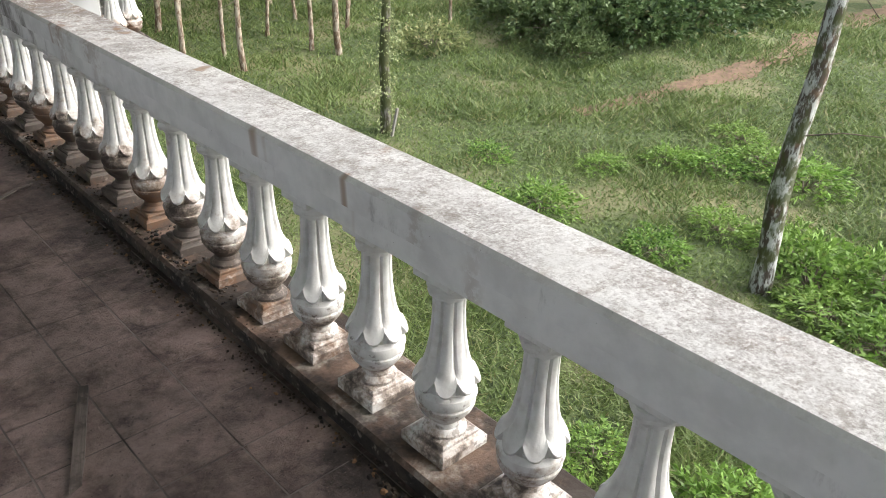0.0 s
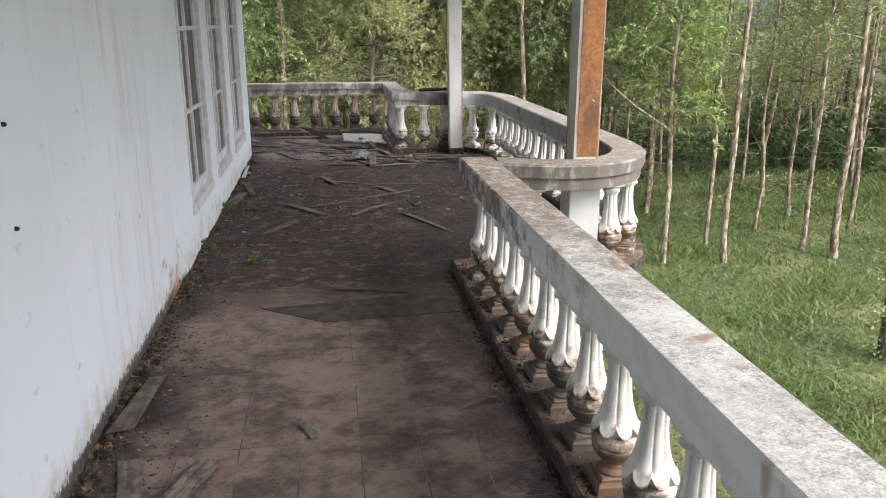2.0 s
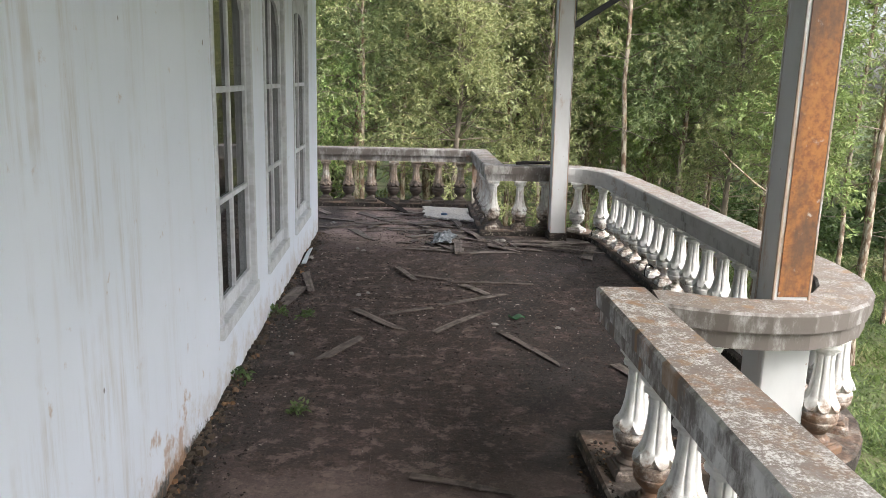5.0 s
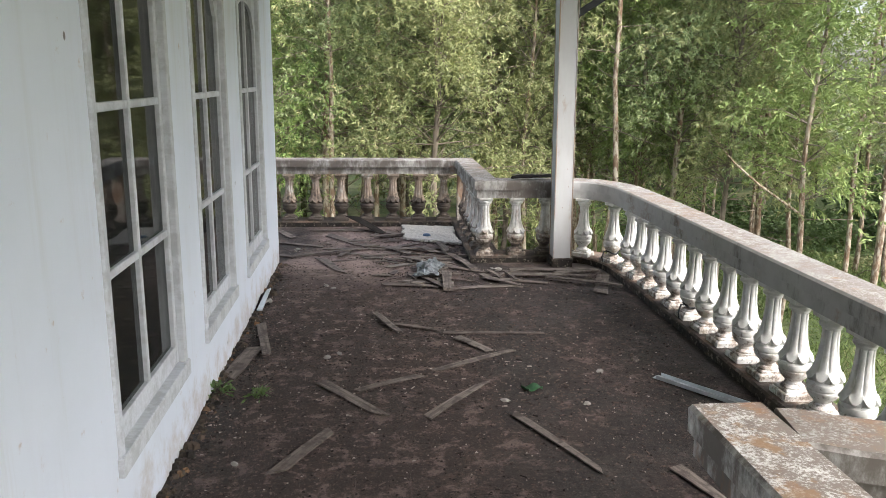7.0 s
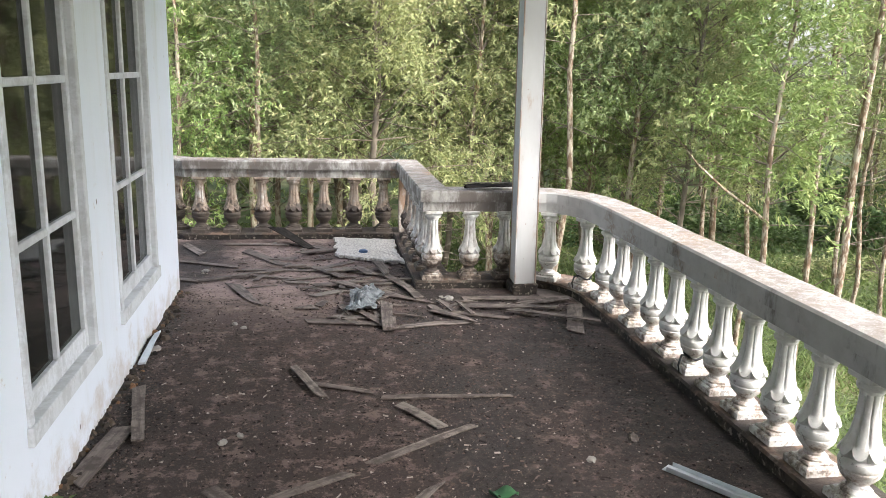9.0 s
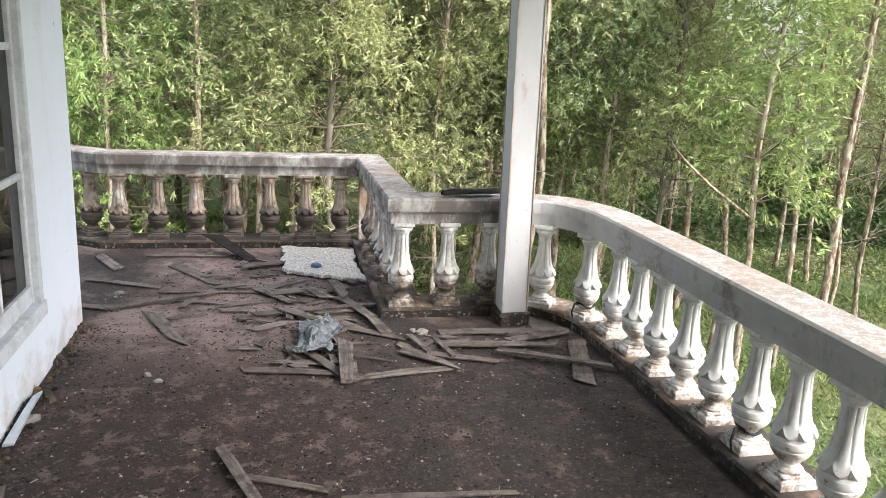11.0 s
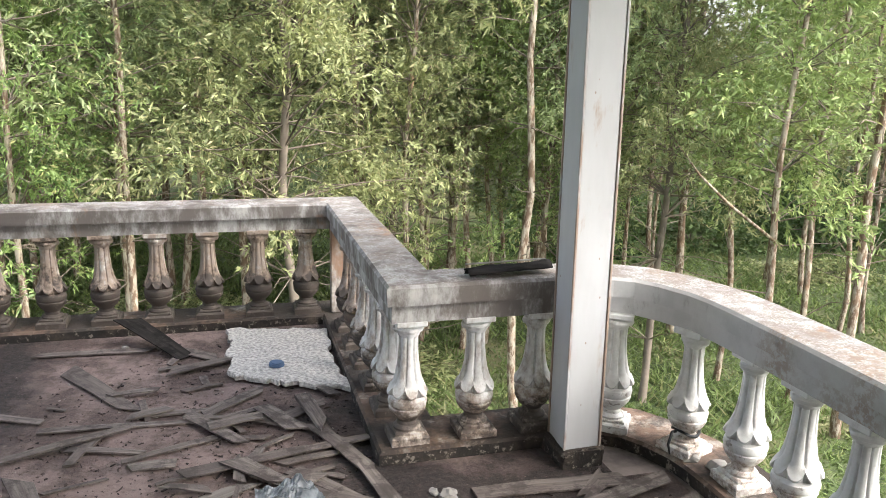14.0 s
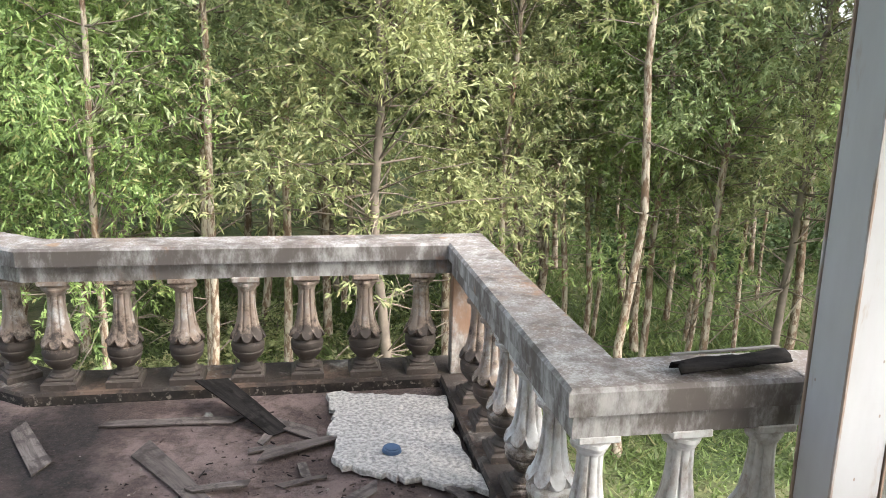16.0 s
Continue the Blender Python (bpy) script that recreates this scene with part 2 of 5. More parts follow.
def wood_mat(name, dark, light, dull=(0.075, 0.054, 0.046), dirt=0.45):
    k = Mat(name, 0.85)
    grain = k.noise(11, "Object", (0.3, 4.2, 4.2), 7, 0.75)
    c = k.mix(k.band(grain, 0.3, 0.72), dark, light)
    c = k.mix(k.calc("MULTIPLY", k.per_object(), 0.65), c, dull)
    c = k.mix(k.band(k.noise(9, detail=7, rough=0.75), 0.46, 0.60, 0, 0.8), c, tuple(v * dirt for v in dull))
    k.bump(grain, 0.5, 0.003)
    return k.done(c)


def bark_mat(name, pale, dark, moss=0.0):
    k = Mat(name, 0.9)
    flake = k.noise(6, "Object", (2, 2, 0.7), 6, 0.72)
    c = k.mix(k.band(flake, 0.44, 0.56), dark, pale)
    c = k.mix(k.band(k.noise(3, "Object", (1, 1, 0.6), 5), 0.52, 0.7, 0, 0.7), c, (0.34, 0.20, 0.12))
    if moss:
        c = k.mix(k.band(k.noise(5, "Object", (1, 1, 0.7), 5), 0.5 - moss * 0.15, 0.62 - moss * 0.1, 0, 0.9), c, (0.07, 0.085, 0.025))
    k.bump(flake, 0.7, 0.02)
    return k.done(c)


def leaf_mat(name, a, b, dry, amount):
    """Leaf: light and dark leaves, some dry ones, and a tone of its own for every tree and every bough."""
    k = Mat(name, 0.5)
    r = k.per_island()
    c = k.mix(k.band(r, 0.0, 0.8), a, b)
    c = k.mix(k.band(r, 0.97 - amount, 1.0 - amount * 0.4), c, dry)
    c = k.mix(k.band(k.noise(0.9, detail=3), 0.42, 0.62, 0, 0.45), c, tuple(v * w for v, w in zip(b, (1.25, 1.2, 1.1))))
    c = k.mix(k.calc("MULTIPLY", k.band(k.per_object(), 0.1, 0.9), 0.35), c, tuple(0.6 * v + 0.4 * w for v, w in zip(dry, b)))
    k.s.inputs["Specular IOR Level"].default_value = 0.4
    out = k.n["Material Output"]
    t, mx = k.n.new("ShaderNodeBsdfTranslucent"), k.n.new("ShaderNodeMixShader")
    k.l.new(c, t.inputs["Color"])
    mx.inputs[0].default_value = 0.34
    k.l.new(k.s.outputs[0], mx.inputs[1])
    k.l.new(t.outputs[0], mx.inputs[2])
    k.l.new(mx.outputs[0], out.inputs["Surface"])
    return k.done(c)


def ground_mat():
    k = Mat("grassy_ground", 0.95)
    c = k.mix(k.band(k.noise(11, detail=6, rough=0.7), 0.35, 0.65), (0.036, 0.054, 0.017), (0.095, 0.130, 0.040))
    c = k.mix(k.band(k.noise(0.33, detail=5), 0.48, 0.64, 0, 0.8), c, (0.21, 0.195, 0.100))
    c = k.mix(k.band(k.noise(1.3, detail=6), 0.60, 0.72, 0, 0.5), c, (0.12, 0.085, 0.055))
    k.bump(k.noise(14, detail=6), 0.8, 0.05)
    return k.done(c)


def plain(name, color, rough=0.7, metal=0.0, var=0.25, scale=12):
    k = Mat(name, rough, metal)
    c = k.mix(k.band(k.noise(scale, "Object", detail=5), 0.3, 0.7), color, tuple(v * (1 - var) for v in color))
    return k.done(c)


def rusted_steel():
    k = Mat("rust_orange_painted_steel", 0.55)
    big, small = k.noise(5, stretch=(1, 1, 0.35), detail=6), k.noise(45, detail=5)
    c = k.mix(k.band(small, 0.35, 0.7), (0.37, 0.145, 0.034), (0.20, 0.072, 0.022))
    c = k.mix(k.band(k.voronoi(20), 0.04, 0.16, 0.45, 0.0), c, (0.45, 0.25, 0.10))
    c = k.mix(k.band(k.calc("ADD", big, k.band(k.axis(2), 1.5, 2.6, 0.0, 0.12)), 0.42, 0.62, 0, 0.85), c, (0.085, 0.050, 0.034))
    c = k.mix(k.band(k.noise(12, detail=5), 0.62, 0.72, 0, 0.7), c, (0.52, 0.50, 0.47))
    k.bump(small, 0.3, 0.002)
    return k.done(c)


def column_paint(name, rust):
    k = Mat(name, 0.5)
    c = k.mix(k.band(k.noise(4, stretch=(1, 1, 0.3), detail=5), 0.3, 0.7), (0.54, 0.55, 0.56), (0.46, 0.465, 0.47))
    c = k.mix(k.band(k.calc("ADD", k.noise(6, stretch=(1, 1, 0.25), detail=6, rough=0.7), rust), 0.6, 0.74, 0, 0.8), c, (0.34, 0.22, 0.14))
    c = k.mix(k.band(k.voronoi(14, stretch=(1, 1, 0.6)), 0.03, 0.06, 0.7, 0), c, (0.24, 0.15, 0.10))
    k.bump(k.noise(30, detail=4), 0.15, 0.002)
    return k.done(c)


def glass_mat():
    k = Mat("dusty_window_glass", 0.03)
    k.s.inputs["Transmission Weight"].default_value = 0.92
    k.s.inputs["IOR"].default_value = 1.32
    # dark tint helps the room behind the panes look unlit
    return k.done((0.10, 0.115, 0.105))


RAIL = painted_concrete("weathered_white_rail", -0.02, -0.02)
RAIL_DARK = painted_concrete("mouldy_white_rail", 0.15, -0.035, (0.52, 0.51, 0.49), 0.03)
PIER = painted_concrete("rust_streaked_pier", 0.12, 0.09, (0.62, 0.58, 0.54))
KERB = kerb_mat()
RAIL_BAY = painted_concrete("grey_weathered_rail", 0.02, -0.06, (0.50, 0.50, 0.49), 0.07)
BAL = baluster_paint("flaking_white_baluster", 0.01, -0.12)
BAL_DARK = baluster_paint("brown_stained_baluster", 0.15, 0.02, (0.105, 0.062, 0.042))
WALL = wall_paint()
TILE = floor_tile_mat()
GROUT = plain("dirty_mortar", (0.24, 0.20, 0.185), 0.95, 0, 0.75, 4)
WOOD = wood_mat("grey_weathered_wood", (0.060, 0.046, 0.040), (0.270, 0.230, 0.205), (0.105, 0.082, 0.072))
WOOD_PALE = wood_mat("pale_weathered_wood", (0.15, 0.13, 0.115), (0.36, 0.33, 0.29))
WOOD_BLACK = wood_mat("black_rotten_wood", (0.010, 0.009, 0.009), (0.045, 0.040, 0.037), (0.020, 0.018, 0.017))
WOOD_BLACK.node_tree.nodes["Principled BSDF"].inputs["Specular IOR Level"].default_value = 0.08
WINDOW_WOOD = wood_mat("flaking_cream_window_paint", (0.53, 0.55, 0.58), (0.68, 0.71, 0.75), (0.57, 0.59, 0.61), 0.8)
GLASS = glass_mat()
# near-black colour stands in for the lack of light indoors
DARK = plain("unlit_room_black", (0.014, 0.014, 0.013), 0.9)
CEIL = plain("grey_ceiling_board", (0.5, 0.5, 0.48), 0.9)
PLY = plain("dark_plywood", (0.085, 0.072, 0.062), 0.9, 0, 0.7, 11)
ROOF = plain("brown_roof_tile", (0.16, 0.09, 0.07), 0.85)
STEEL_RUST = rusted_steel()
COLUMN = column_paint("grey_white_steel_paint", 0.02)
COLUMN_EDGE = column_paint("rusting_steel_edge", 0.20)
COLUMN_RUSTY = column_paint("rust_streaked_steel_paint", 0.06)
BRACKET = plain("black_steel", (0.025, 0.027, 0.03), 0.6, 0.4)
GYPSUM = plain("crumbling_white_gypsum", (0.68, 0.645, 0.60), 0.95, 0, 0.6, 55)
PLASTIC = plain("blue_grey_plastic_sheet", (0.24, 0.265, 0.285), 0.4, 0, 0.7, 9)
BLUE = plain("faded_blue_plastic", (0.07, 0.13, 0.24), 0.5)
ALU = plain("dull_aluminium", (0.60, 0.65, 0.70), 0.4, 0.25)
WHITE_BIT = plain("white_plaster_chip", (0.27, 0.255, 0.235), 0.9)
k = Mat("dark_wood_litter", 0.95)
chip = k.per_island()
LITTER = k.done(k.mix(k.band(chip, 0.90, 1.0), k.mix(k.band(chip, 0.0, 0.9), (0.014, 0.010, 0.009), (0.130, 0.095, 0.082)), (0.38, 0.33, 0.29)))
k = Mat("black_brown_moss", 0.95)
crust = k.per_island()
MOSS = k.done(k.mix(k.band(crust, 0.86, 1.0), k.mix(k.band(crust, 0.0, 0.9), (0.014, 0.012, 0.010), (0.085, 0.062, 0.045)), (0.22, 0.12, 0.06)))
BARK = bark_mat("pale_peeling_bark", (0.43, 0.37, 0.29), (0.16, 0.105, 0.068))
BARK_DARK = bark_mat("dark_mossy_bark", (0.30, 0.28, 0.25), (0.085, 0.07, 0.055), 1.0)
BARK_LICHEN = bark_mat("lichen_blotched_bark", (0.55, 0.56, 0.53), (0.085, 0.065, 0.05), 0.35)
LIMB = plain("grey_brown_branch", (0.27, 0.22, 0.175), 0.9, 0, 0.5, 3)
TWIG = plain("grey_twig", (0.22, 0.18, 0.14), 0.9)
LEAF = leaf_mat("olive_slender_leaf", (0.080, 0.110, 0.046), (0.360, 0.415, 0.185), (0.45, 0.40, 0.22), 0.16)
LEAF_BRIGHT = leaf_mat("fresh_green_leaf", (0.085, 0.145, 0.045), (0.310, 0.425, 0.150), (0.42, 0.41, 0.18), 0.10)
LEAF_DEEP = leaf_mat("cool_green_leaf", (0.095, 0.140, 0.064), (0.365, 0.445, 0.220), (0.42, 0.39, 0.22), 0.08)
GRASS = leaf_mat("meadow_grass_blade", (0.055, 0.100, 0.026), (0.165, 0.250, 0.075), (0.28, 0.265, 0.13), 0.16)
LEAF_HERB = leaf_mat("vivid_green_herb", (0.050, 0.115, 0.022), (0.230, 0.390, 0.085), (0.33, 0.38, 0.12), 0.05)
LEAF_DARK = leaf_mat("dark_thicket_leaf", (0.030, 0.060, 0.022), (0.120, 0.190, 0.070), (0.20, 0.20, 0.09), 0.05)
GREEN_LEAF = plain("green_fallen_leaf", (0.035, 0.115, 0.045), 0.5)
GROUND = ground_mat()
SOIL = plain("bare_brown_soil", (0.23, 0.15, 0.095), 0.95, 0, 0.5, 5)

# ---- mesh helpers ----


def mesh_of(bm, name, smooth=False):
    me = bpy.data.meshes.new(name)
    bmesh.ops.recalc_face_normals(bm, faces=bm.faces)
    bm.to_mesh(me)
    bm.free()
    if smooth:
        for p in me.polygons:
            p.use_smooth = True
    return me


def part(name, bm, material, parent=None, label="", smooth=False):
    me = bm if isinstance(bm, bpy.types.Mesh) else mesh_of(bm, name, smooth)
    if not me.materials:
        me.materials.append(material)
    ob = new(name, me)
    ob.parent = parent
    if label:
        ob["label"] = label
    return ob


def thing(name, label, category, at=(0, 0, 0), group="", kind=""):
    ob = new(name)
    ob.location = at
    ob.empty_display_size = 0.1
    return tagged(ob, label, category, group, kind)


def add_box(bm, lo, hi, m=None, bevel=0.0):
    made = bmesh.ops.create_cube(bm, size=1)["verts"]
    c, s = [(a + b) / 2 for a, b in zip(lo, hi)], [b - a for a, b in zip(lo, hi)]
    for v in made:
        v.co = Vector((v.co.x * s[0] + c[0], v.co.y * s[1] + c[1], v.co.z * s[2] + c[2]))
    if bevel:
        edges = list({e for v in made for e in v.link_edges})
        res = bmesh.ops.bevel(bm, geom=edges, offset=bevel, segments=1, affect="EDGES")
        made = list({v for f in res["faces"] for v in f.verts} | {v for v in made if v.is_valid})
    if m is not None:
        bmesh.ops.transform(bm, matrix=m, verts=[v for v in made if v.is_valid])
    return made


def box(lo, hi, bevel=0.0):
    bm = bmesh.new()
    add_box(bm, lo, hi, None, bevel)
    return bm


def sweep(path, section, closed=True):
    """A solid along a level path: section is a ring of (side, z), side to the right of the way."""
    bm = bmesh.new()
    rings = []
    pts = [Vector((x, y)) for x, y in path]
    for i, p in enumerate(pts):
        a = (pts[i] - pts[i - 1]).normalized() if i else (pts[1] - pts[0]).normalized()
        b = (pts[i + 1] - pts[i]).normalized() if i + 1 < len(pts) else a
        t = (a + b).normalized()
        side = Vector((t.y, -t.x)) / max(0.35, t.dot(a))
        rings.append([bm.verts.new((p.x + side.x * s, p.y + side.y * s, z)) for s, z in section])
    n = len(section)
    for r0, r1 in zip(rings, rings[1:]):
        for j in range(n):
            bm.faces.new((r0[j], r0[(j + 1) % n], r1[(j + 1) % n], r1[j]))
    bm.faces.new(rings[0])
    bm.faces.new(rings[-1])
    return bm


def roughen(bm, amount, scale=6.0):
    for v in bm.verts:
        v.co += noise.noise_vector(v.co * scale) * amount
    return bm


def curve_points(keys, step=0.12):
    """Catmull-Rom through keys."""
    out = []
    k = [Vector(p) for p in keys]
    k = [k[0] * 2 - k[1], *k, k[-1] * 2 - k[-2]]
    for i in range(1, len(k) - 2):
        n = max(1, int((k[i + 1] - k[i]).length / step))
        for j in range(n):
            t = j / n
            out.append(0.5 * (2 * k[i] + (k[i + 1] - k[i - 1]) * t + (2 * k[i - 1] - 5 * k[i] + 4 * k[i + 1] - k[i + 2]) * t * t
                              + (3 * k[i] - k[i - 1] - 3 * k[i + 1] + k[i + 2]) * t ** 3))
    out.append(k[-2])
    return [tuple(p) for p in out]


def bulk(name, verts, faces, material, smooth=False):
    me = bpy.data.meshes.new(name)
    me.from_pydata(verts, [], faces)
    me.materials.append(material)
    if smooth:
        for p in me.polygons:
            p.use_smooth = True
    return me


# ---- the veranda: measures ----
WALL_X, WALL_END = -0.465, 10.46
RAIL_TOP, BEAM_Z, BAL_TOP, KERB_TOP = 0.765, 0.675, 0.600, 0.060
START = -4.0

# ---- balusters ----


def baluster_mesh():
    """Cast urn baluster: square foot, bowl, eight drooping leaves up a fluted shaft, rosettes and a square cap."""
    bm = bmesh.new()
    h = BAL_TOP - KERB_TOP
    prof = [(0.046, 0.060), (0.056, 0.060), (0.062, 0.054), (0.068, 0.044), (0.082, 0.041), (0.090, 0.047), (0.096, 0.053), (0.104, 0.062), (0.120, 0.074), (0.134, 0.080),
            (0.139, 0.080), (0.142, 0.076), (0.146, 0.076), (0.149, 0.081), (0.162, 0.084), (0.174, 0.081), (0.182, 0.073), (0.186, 0.068)]
    shaft = [(0.187, 0.078), (0.192, 0.085), (0.198, 0.086), (0.208, 0.080), (0.222, 0.072), (0.242, 0.063), (0.27, 0.054), (0.31, 0.0465), (0.35, 0.042), (0.39, 0.040), (0.425, 0.040),
             (0.432, 0.046), (0.440, 0.047), (0.444, 0.053), (0.456, 0.058), (0.466, 0.055), (0.470, 0.049), (0.480, 0.049)]
    n = 48
    rings = []
    for z, r in prof + shaft:
        ring = []
        for j in range(n):
            a = 2 * math.pi * j / n
            leaf = abs(math.cos(4 * a))
            q, rr = z, r
            if 0.187 <= z <= 0.425:
                if z < 0.25:
                    q = z + 0.036 * (1 - leaf) ** 1.3 * (0.25 - z) / 0.063
                rr = r * (1.0 + 0.10 * (leaf - 0.5)) - (0.0045 if leaf < 0.3 else 0)
            elif 0.44 < z < 0.468:
                rr = r * (1 + 0.16 * max(0, math.cos(4 * a)))
            ring.append(bm.verts.new((rr * math.cos(a), rr * math.sin(a), q * h / 0.495)))
        rings.append(ring)
    for r0, r1 in zip(rings, rings[1:]):
        for j in range(n):
            bm.faces.new((r0[j], r0[(j + 1) % n], r1[(j + 1) % n], r1[j]))
    bm.normal_update()
    for e in bm.edges:
        e.smooth = len(e.link_faces) < 2 or e.calc_face_angle() < 0.5
    return mesh_of(bm, "baluster", True)


def plinth_mesh():
    bm = bmesh.new()
    prof = [(0.082, -0.02), (0.082, 0.030), (0.076, 0.036), (0.066, 0.038), (0.066, 0.047), (0.060, 0.052)]
    rings = [[bm.verts.new((sx * r, sy * r, z)) for sx, sy in ((-1, -1), (1, -1), (1, 1), (-1, 1))] for r, z in prof]
    for r0, r1 in zip(rings, rings[1:]):
        for j in range(4):
            bm.faces.new((r0[j], r0[(j + 1) % 4], r1[(j + 1) % 4], r1[j]))
    bm.faces.new(rings[0])
    bm.faces.new(rings[-1])
    return roughen(bm, 0.003, 30)


PIECES = []
for material in (BAL, BAL_DARK):
    made = (baluster_mesh(), mesh_of(plinth_mesh(), "plinth"), mesh_of(box((-0.066, -0.066, 0.518), (0.066, 0.066, BAL_TOP - KERB_TOP + 0.004), 0.004), "cap"))
    for me in made:
        me.materials.append(material)
    PIECES.append(made)


def balustrade(label, path, width, places, dark=False, kerb_in=0.03, side=-1, coat=None):
    """Handrail, beam, kerb and balusters along a path; side: on which hand the veranda floor lies (-1: left of the way)."""
    t = thing("balustrade", label, "balustrade", (path[0][0], path[0][1], 0))
    inv = Matrix.Translation((-path[0][0], -path[0][1], 0))
    w = width / 2
    rail = sweep(path, [(-w, BEAM_Z + 0.004), (w, BEAM_Z + 0.004), (w + 0.004, RAIL_TOP - 0.012), (w - 0.008, RAIL_TOP), (8e-3 - w, RAIL_TOP), (-w - 0.004, RAIL_TOP - 0.012)])
    beam = sweep(path, [(-w + 0.022, BAL_TOP), (w - 0.022, BAL_TOP), (w - 0.022, BEAM_Z + 0.002), (-w + 0.022, BEAM_Z + 0.002)])
    ki, ko = (w + kerb_in), w + 0.04
    lo, hi = (-ki, ko) if side < 0 else (-ko, ki)
    kerb = sweep(path, [(lo, -0.03), (hi, -0.03), (hi, KERB_TOP - 0.01), (hi - 0.012, KERB_TOP), (lo + 0.012, KERB_TOP), (lo, KERB_TOP - 0.012)])
    for nm, bm, mat in (("handrail", rail, coat or RAIL), ("rail_beam", beam, coat or RAIL), ("kerb", kerb, KERB)):
        bmesh.ops.transform(bm, matrix=inv, verts=bm.verts)
        part(nm, bm, mat, t)
    rnd = random.Random(len(places))
    for x, y, turn in places:
        body, plinth, cap = PIECES[1 if dark else 0]
        b = part("baluster", body, None, t)
        b.matrix_basis = inv @ pose(x, y, KERB_TOP, rnd.uniform(-0.6, 0.6), rnd.uniform(-0.6, 0.6), turn)
        part("plinth", plinth, None, b)
        part("cap", cap, None, b)
    return t


R1 = [(1.47, START + 0.25 * i) for i in range(37)] + [(1.47, 5.28), (1.47, 5.43)]
BAY = [(1.585, 5.28)] + curve_points([(1.62, 5.275), (1.85, 5.17), (2.15, 5.15), (2.42, 5.30), (2.60, 5.60), (2.66, 6.0)])[:-1]
BAY += [(2.66, 6.0 + 0.25 * i) for i in range(15)] + curve_points([(2.66, 9.75), (2.62, 10.12), (2.47, 10.40), (2.25, 10.50), (2.08, 10.515)])[1:]
SEG = [(2.08, 10.51), (1.45, 10.51), (1.45, 11.2), (1.45, 12.33), (0.4, 12.33), (-0.66, 12.33), (-1.3, 12.78), (-2.1, 13.2)]

balustrade("white concrete balustrade with a speckled worn handrail", R1, 0.225, [(1.448, 0.625 + 0.2935 * k, 0) for k in range(-14, 16)], kerb_in=0.052)
balustrade("white concrete balustrade bowing out round the bay", BAY, 0.235, [(2.632, 6.785 + 0.275 * k, 0) for k in range(-3, 12)]
           + [(2.57, 10.11, 20), (2.37, 10.39, 55), (1.80, 5.19, 0), (2.36, 5.24, 30), (2.56, 5.48, 60), (2.635, 5.74, 10)], kerb_in=0.035, coat=RAIL_BAY)
balustrade("mould-stained white balustrade closing the terrace", SEG, 0.225,
           [(1.445, 10.48, 0), (1.745, 10.48, 0), (2.02, 10.48, 0)] + [(1.43, 10.48 + 0.285 * k, 0) for k in range(1, 6)]
           + [(1.215 - 0.296 * k, 12.30, 0) for k in range(0, 7)] + [(-0.80, 12.43, 35), (-1.03, 12.58, 35), (-1.27, 12.74, 30)], dark=True, kerb_in=0.035, coat=RAIL_DARK)

# ---- floor, slab, walls, roof ----
bm = bmesh.new()
deck = [(WALL_X - 3, START), (1.6, START), (1.6, 5.1)] + [(x + 0.1, y + (-0.05 if y < 5.6 else 0.05 if y > 10 else 0)) for x, y in BAY[1:-1]] + [(1.6, 10.6), (1.6, 12.5), (-0.7, 12.5), (-2.2, 13.4), (WALL_X - 3, 13.4)]
low, high = [bm.verts.new((x, y, -0.26)) for x, y in deck], [bm.verts.new((x, y, -0.002)) for x, y in deck]
bm.faces.new(high)
bm.faces.new(low[::-1])
for i in range(len(deck)):
    j = (i + 1) % len(deck)
    bm.faces.new((low[i], low[j], high[j], high[i]))
floor = tagged(part("floor", bm, GROUT), "dirty maroon tiled veranda floor strewn with debris", "floor", kind="structure")

wall = thing("wall_house", "white painted house wall, stained and mouldy at its foot", "wall", (WALL_X, 0, 0), kind="structure")
WINDOWS = [(5.94, 6.92), (7.35, 8.25), (8.72, 9.69)]
SILL, HEAD = 0.34, 2.62
spans = [(START, WINDOWS[0][0])] + [(WINDOWS[i][1], WINDOWS[i + 1][0]) for i in range(2)] + [(WINDOWS[2][1], WALL_END)]
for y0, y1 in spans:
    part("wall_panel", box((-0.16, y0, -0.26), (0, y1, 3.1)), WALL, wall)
for y0, y1 in WINDOWS:
    part("wall_panel", box((-0.16, y0, -0.26), (0, y1, SILL)), WALL, wall)
    part("wall_panel", box((-0.16, y0, HEAD), (0, y1, 3.1)), WALL, wall)
tagged(part("wall_end", box((-4.0, WALL_END - 0.16, -0.26), (WALL_X - 0.16, WALL_END, 3.1)), WALL), "white plastered end wall of the house", "wall", kind="structure")
# the room's darkness is put into this wall's colour
tagged(part("wall_inner", box((-4.0, START, -0.01), (-3.85, WALL_END - 0.16, 3.1)), DARK), "inner wall of the empty room, coloured near black as unlit", "wall", kind="structure")
tagged(part("wall_start", box((-3.85, START - 0.15, -3.5), (1.75, START, 3.1)), WALL), "white plain wall closing the veranda", "wall", kind="structure")
tagged(part("wall_lower", box((-4.0, START, -3.5), (WALL_X, 10.4, -0.26)), WALL), "white lower storey wall under the veranda", "wall", kind="structure")
tagged(part("ceiling", box((-4.0, START - 0.15, 3.1), (3.0, 10.5, 3.16)), CEIL), "grey boarded ceiling over the veranda", "ceiling", kind="structure")
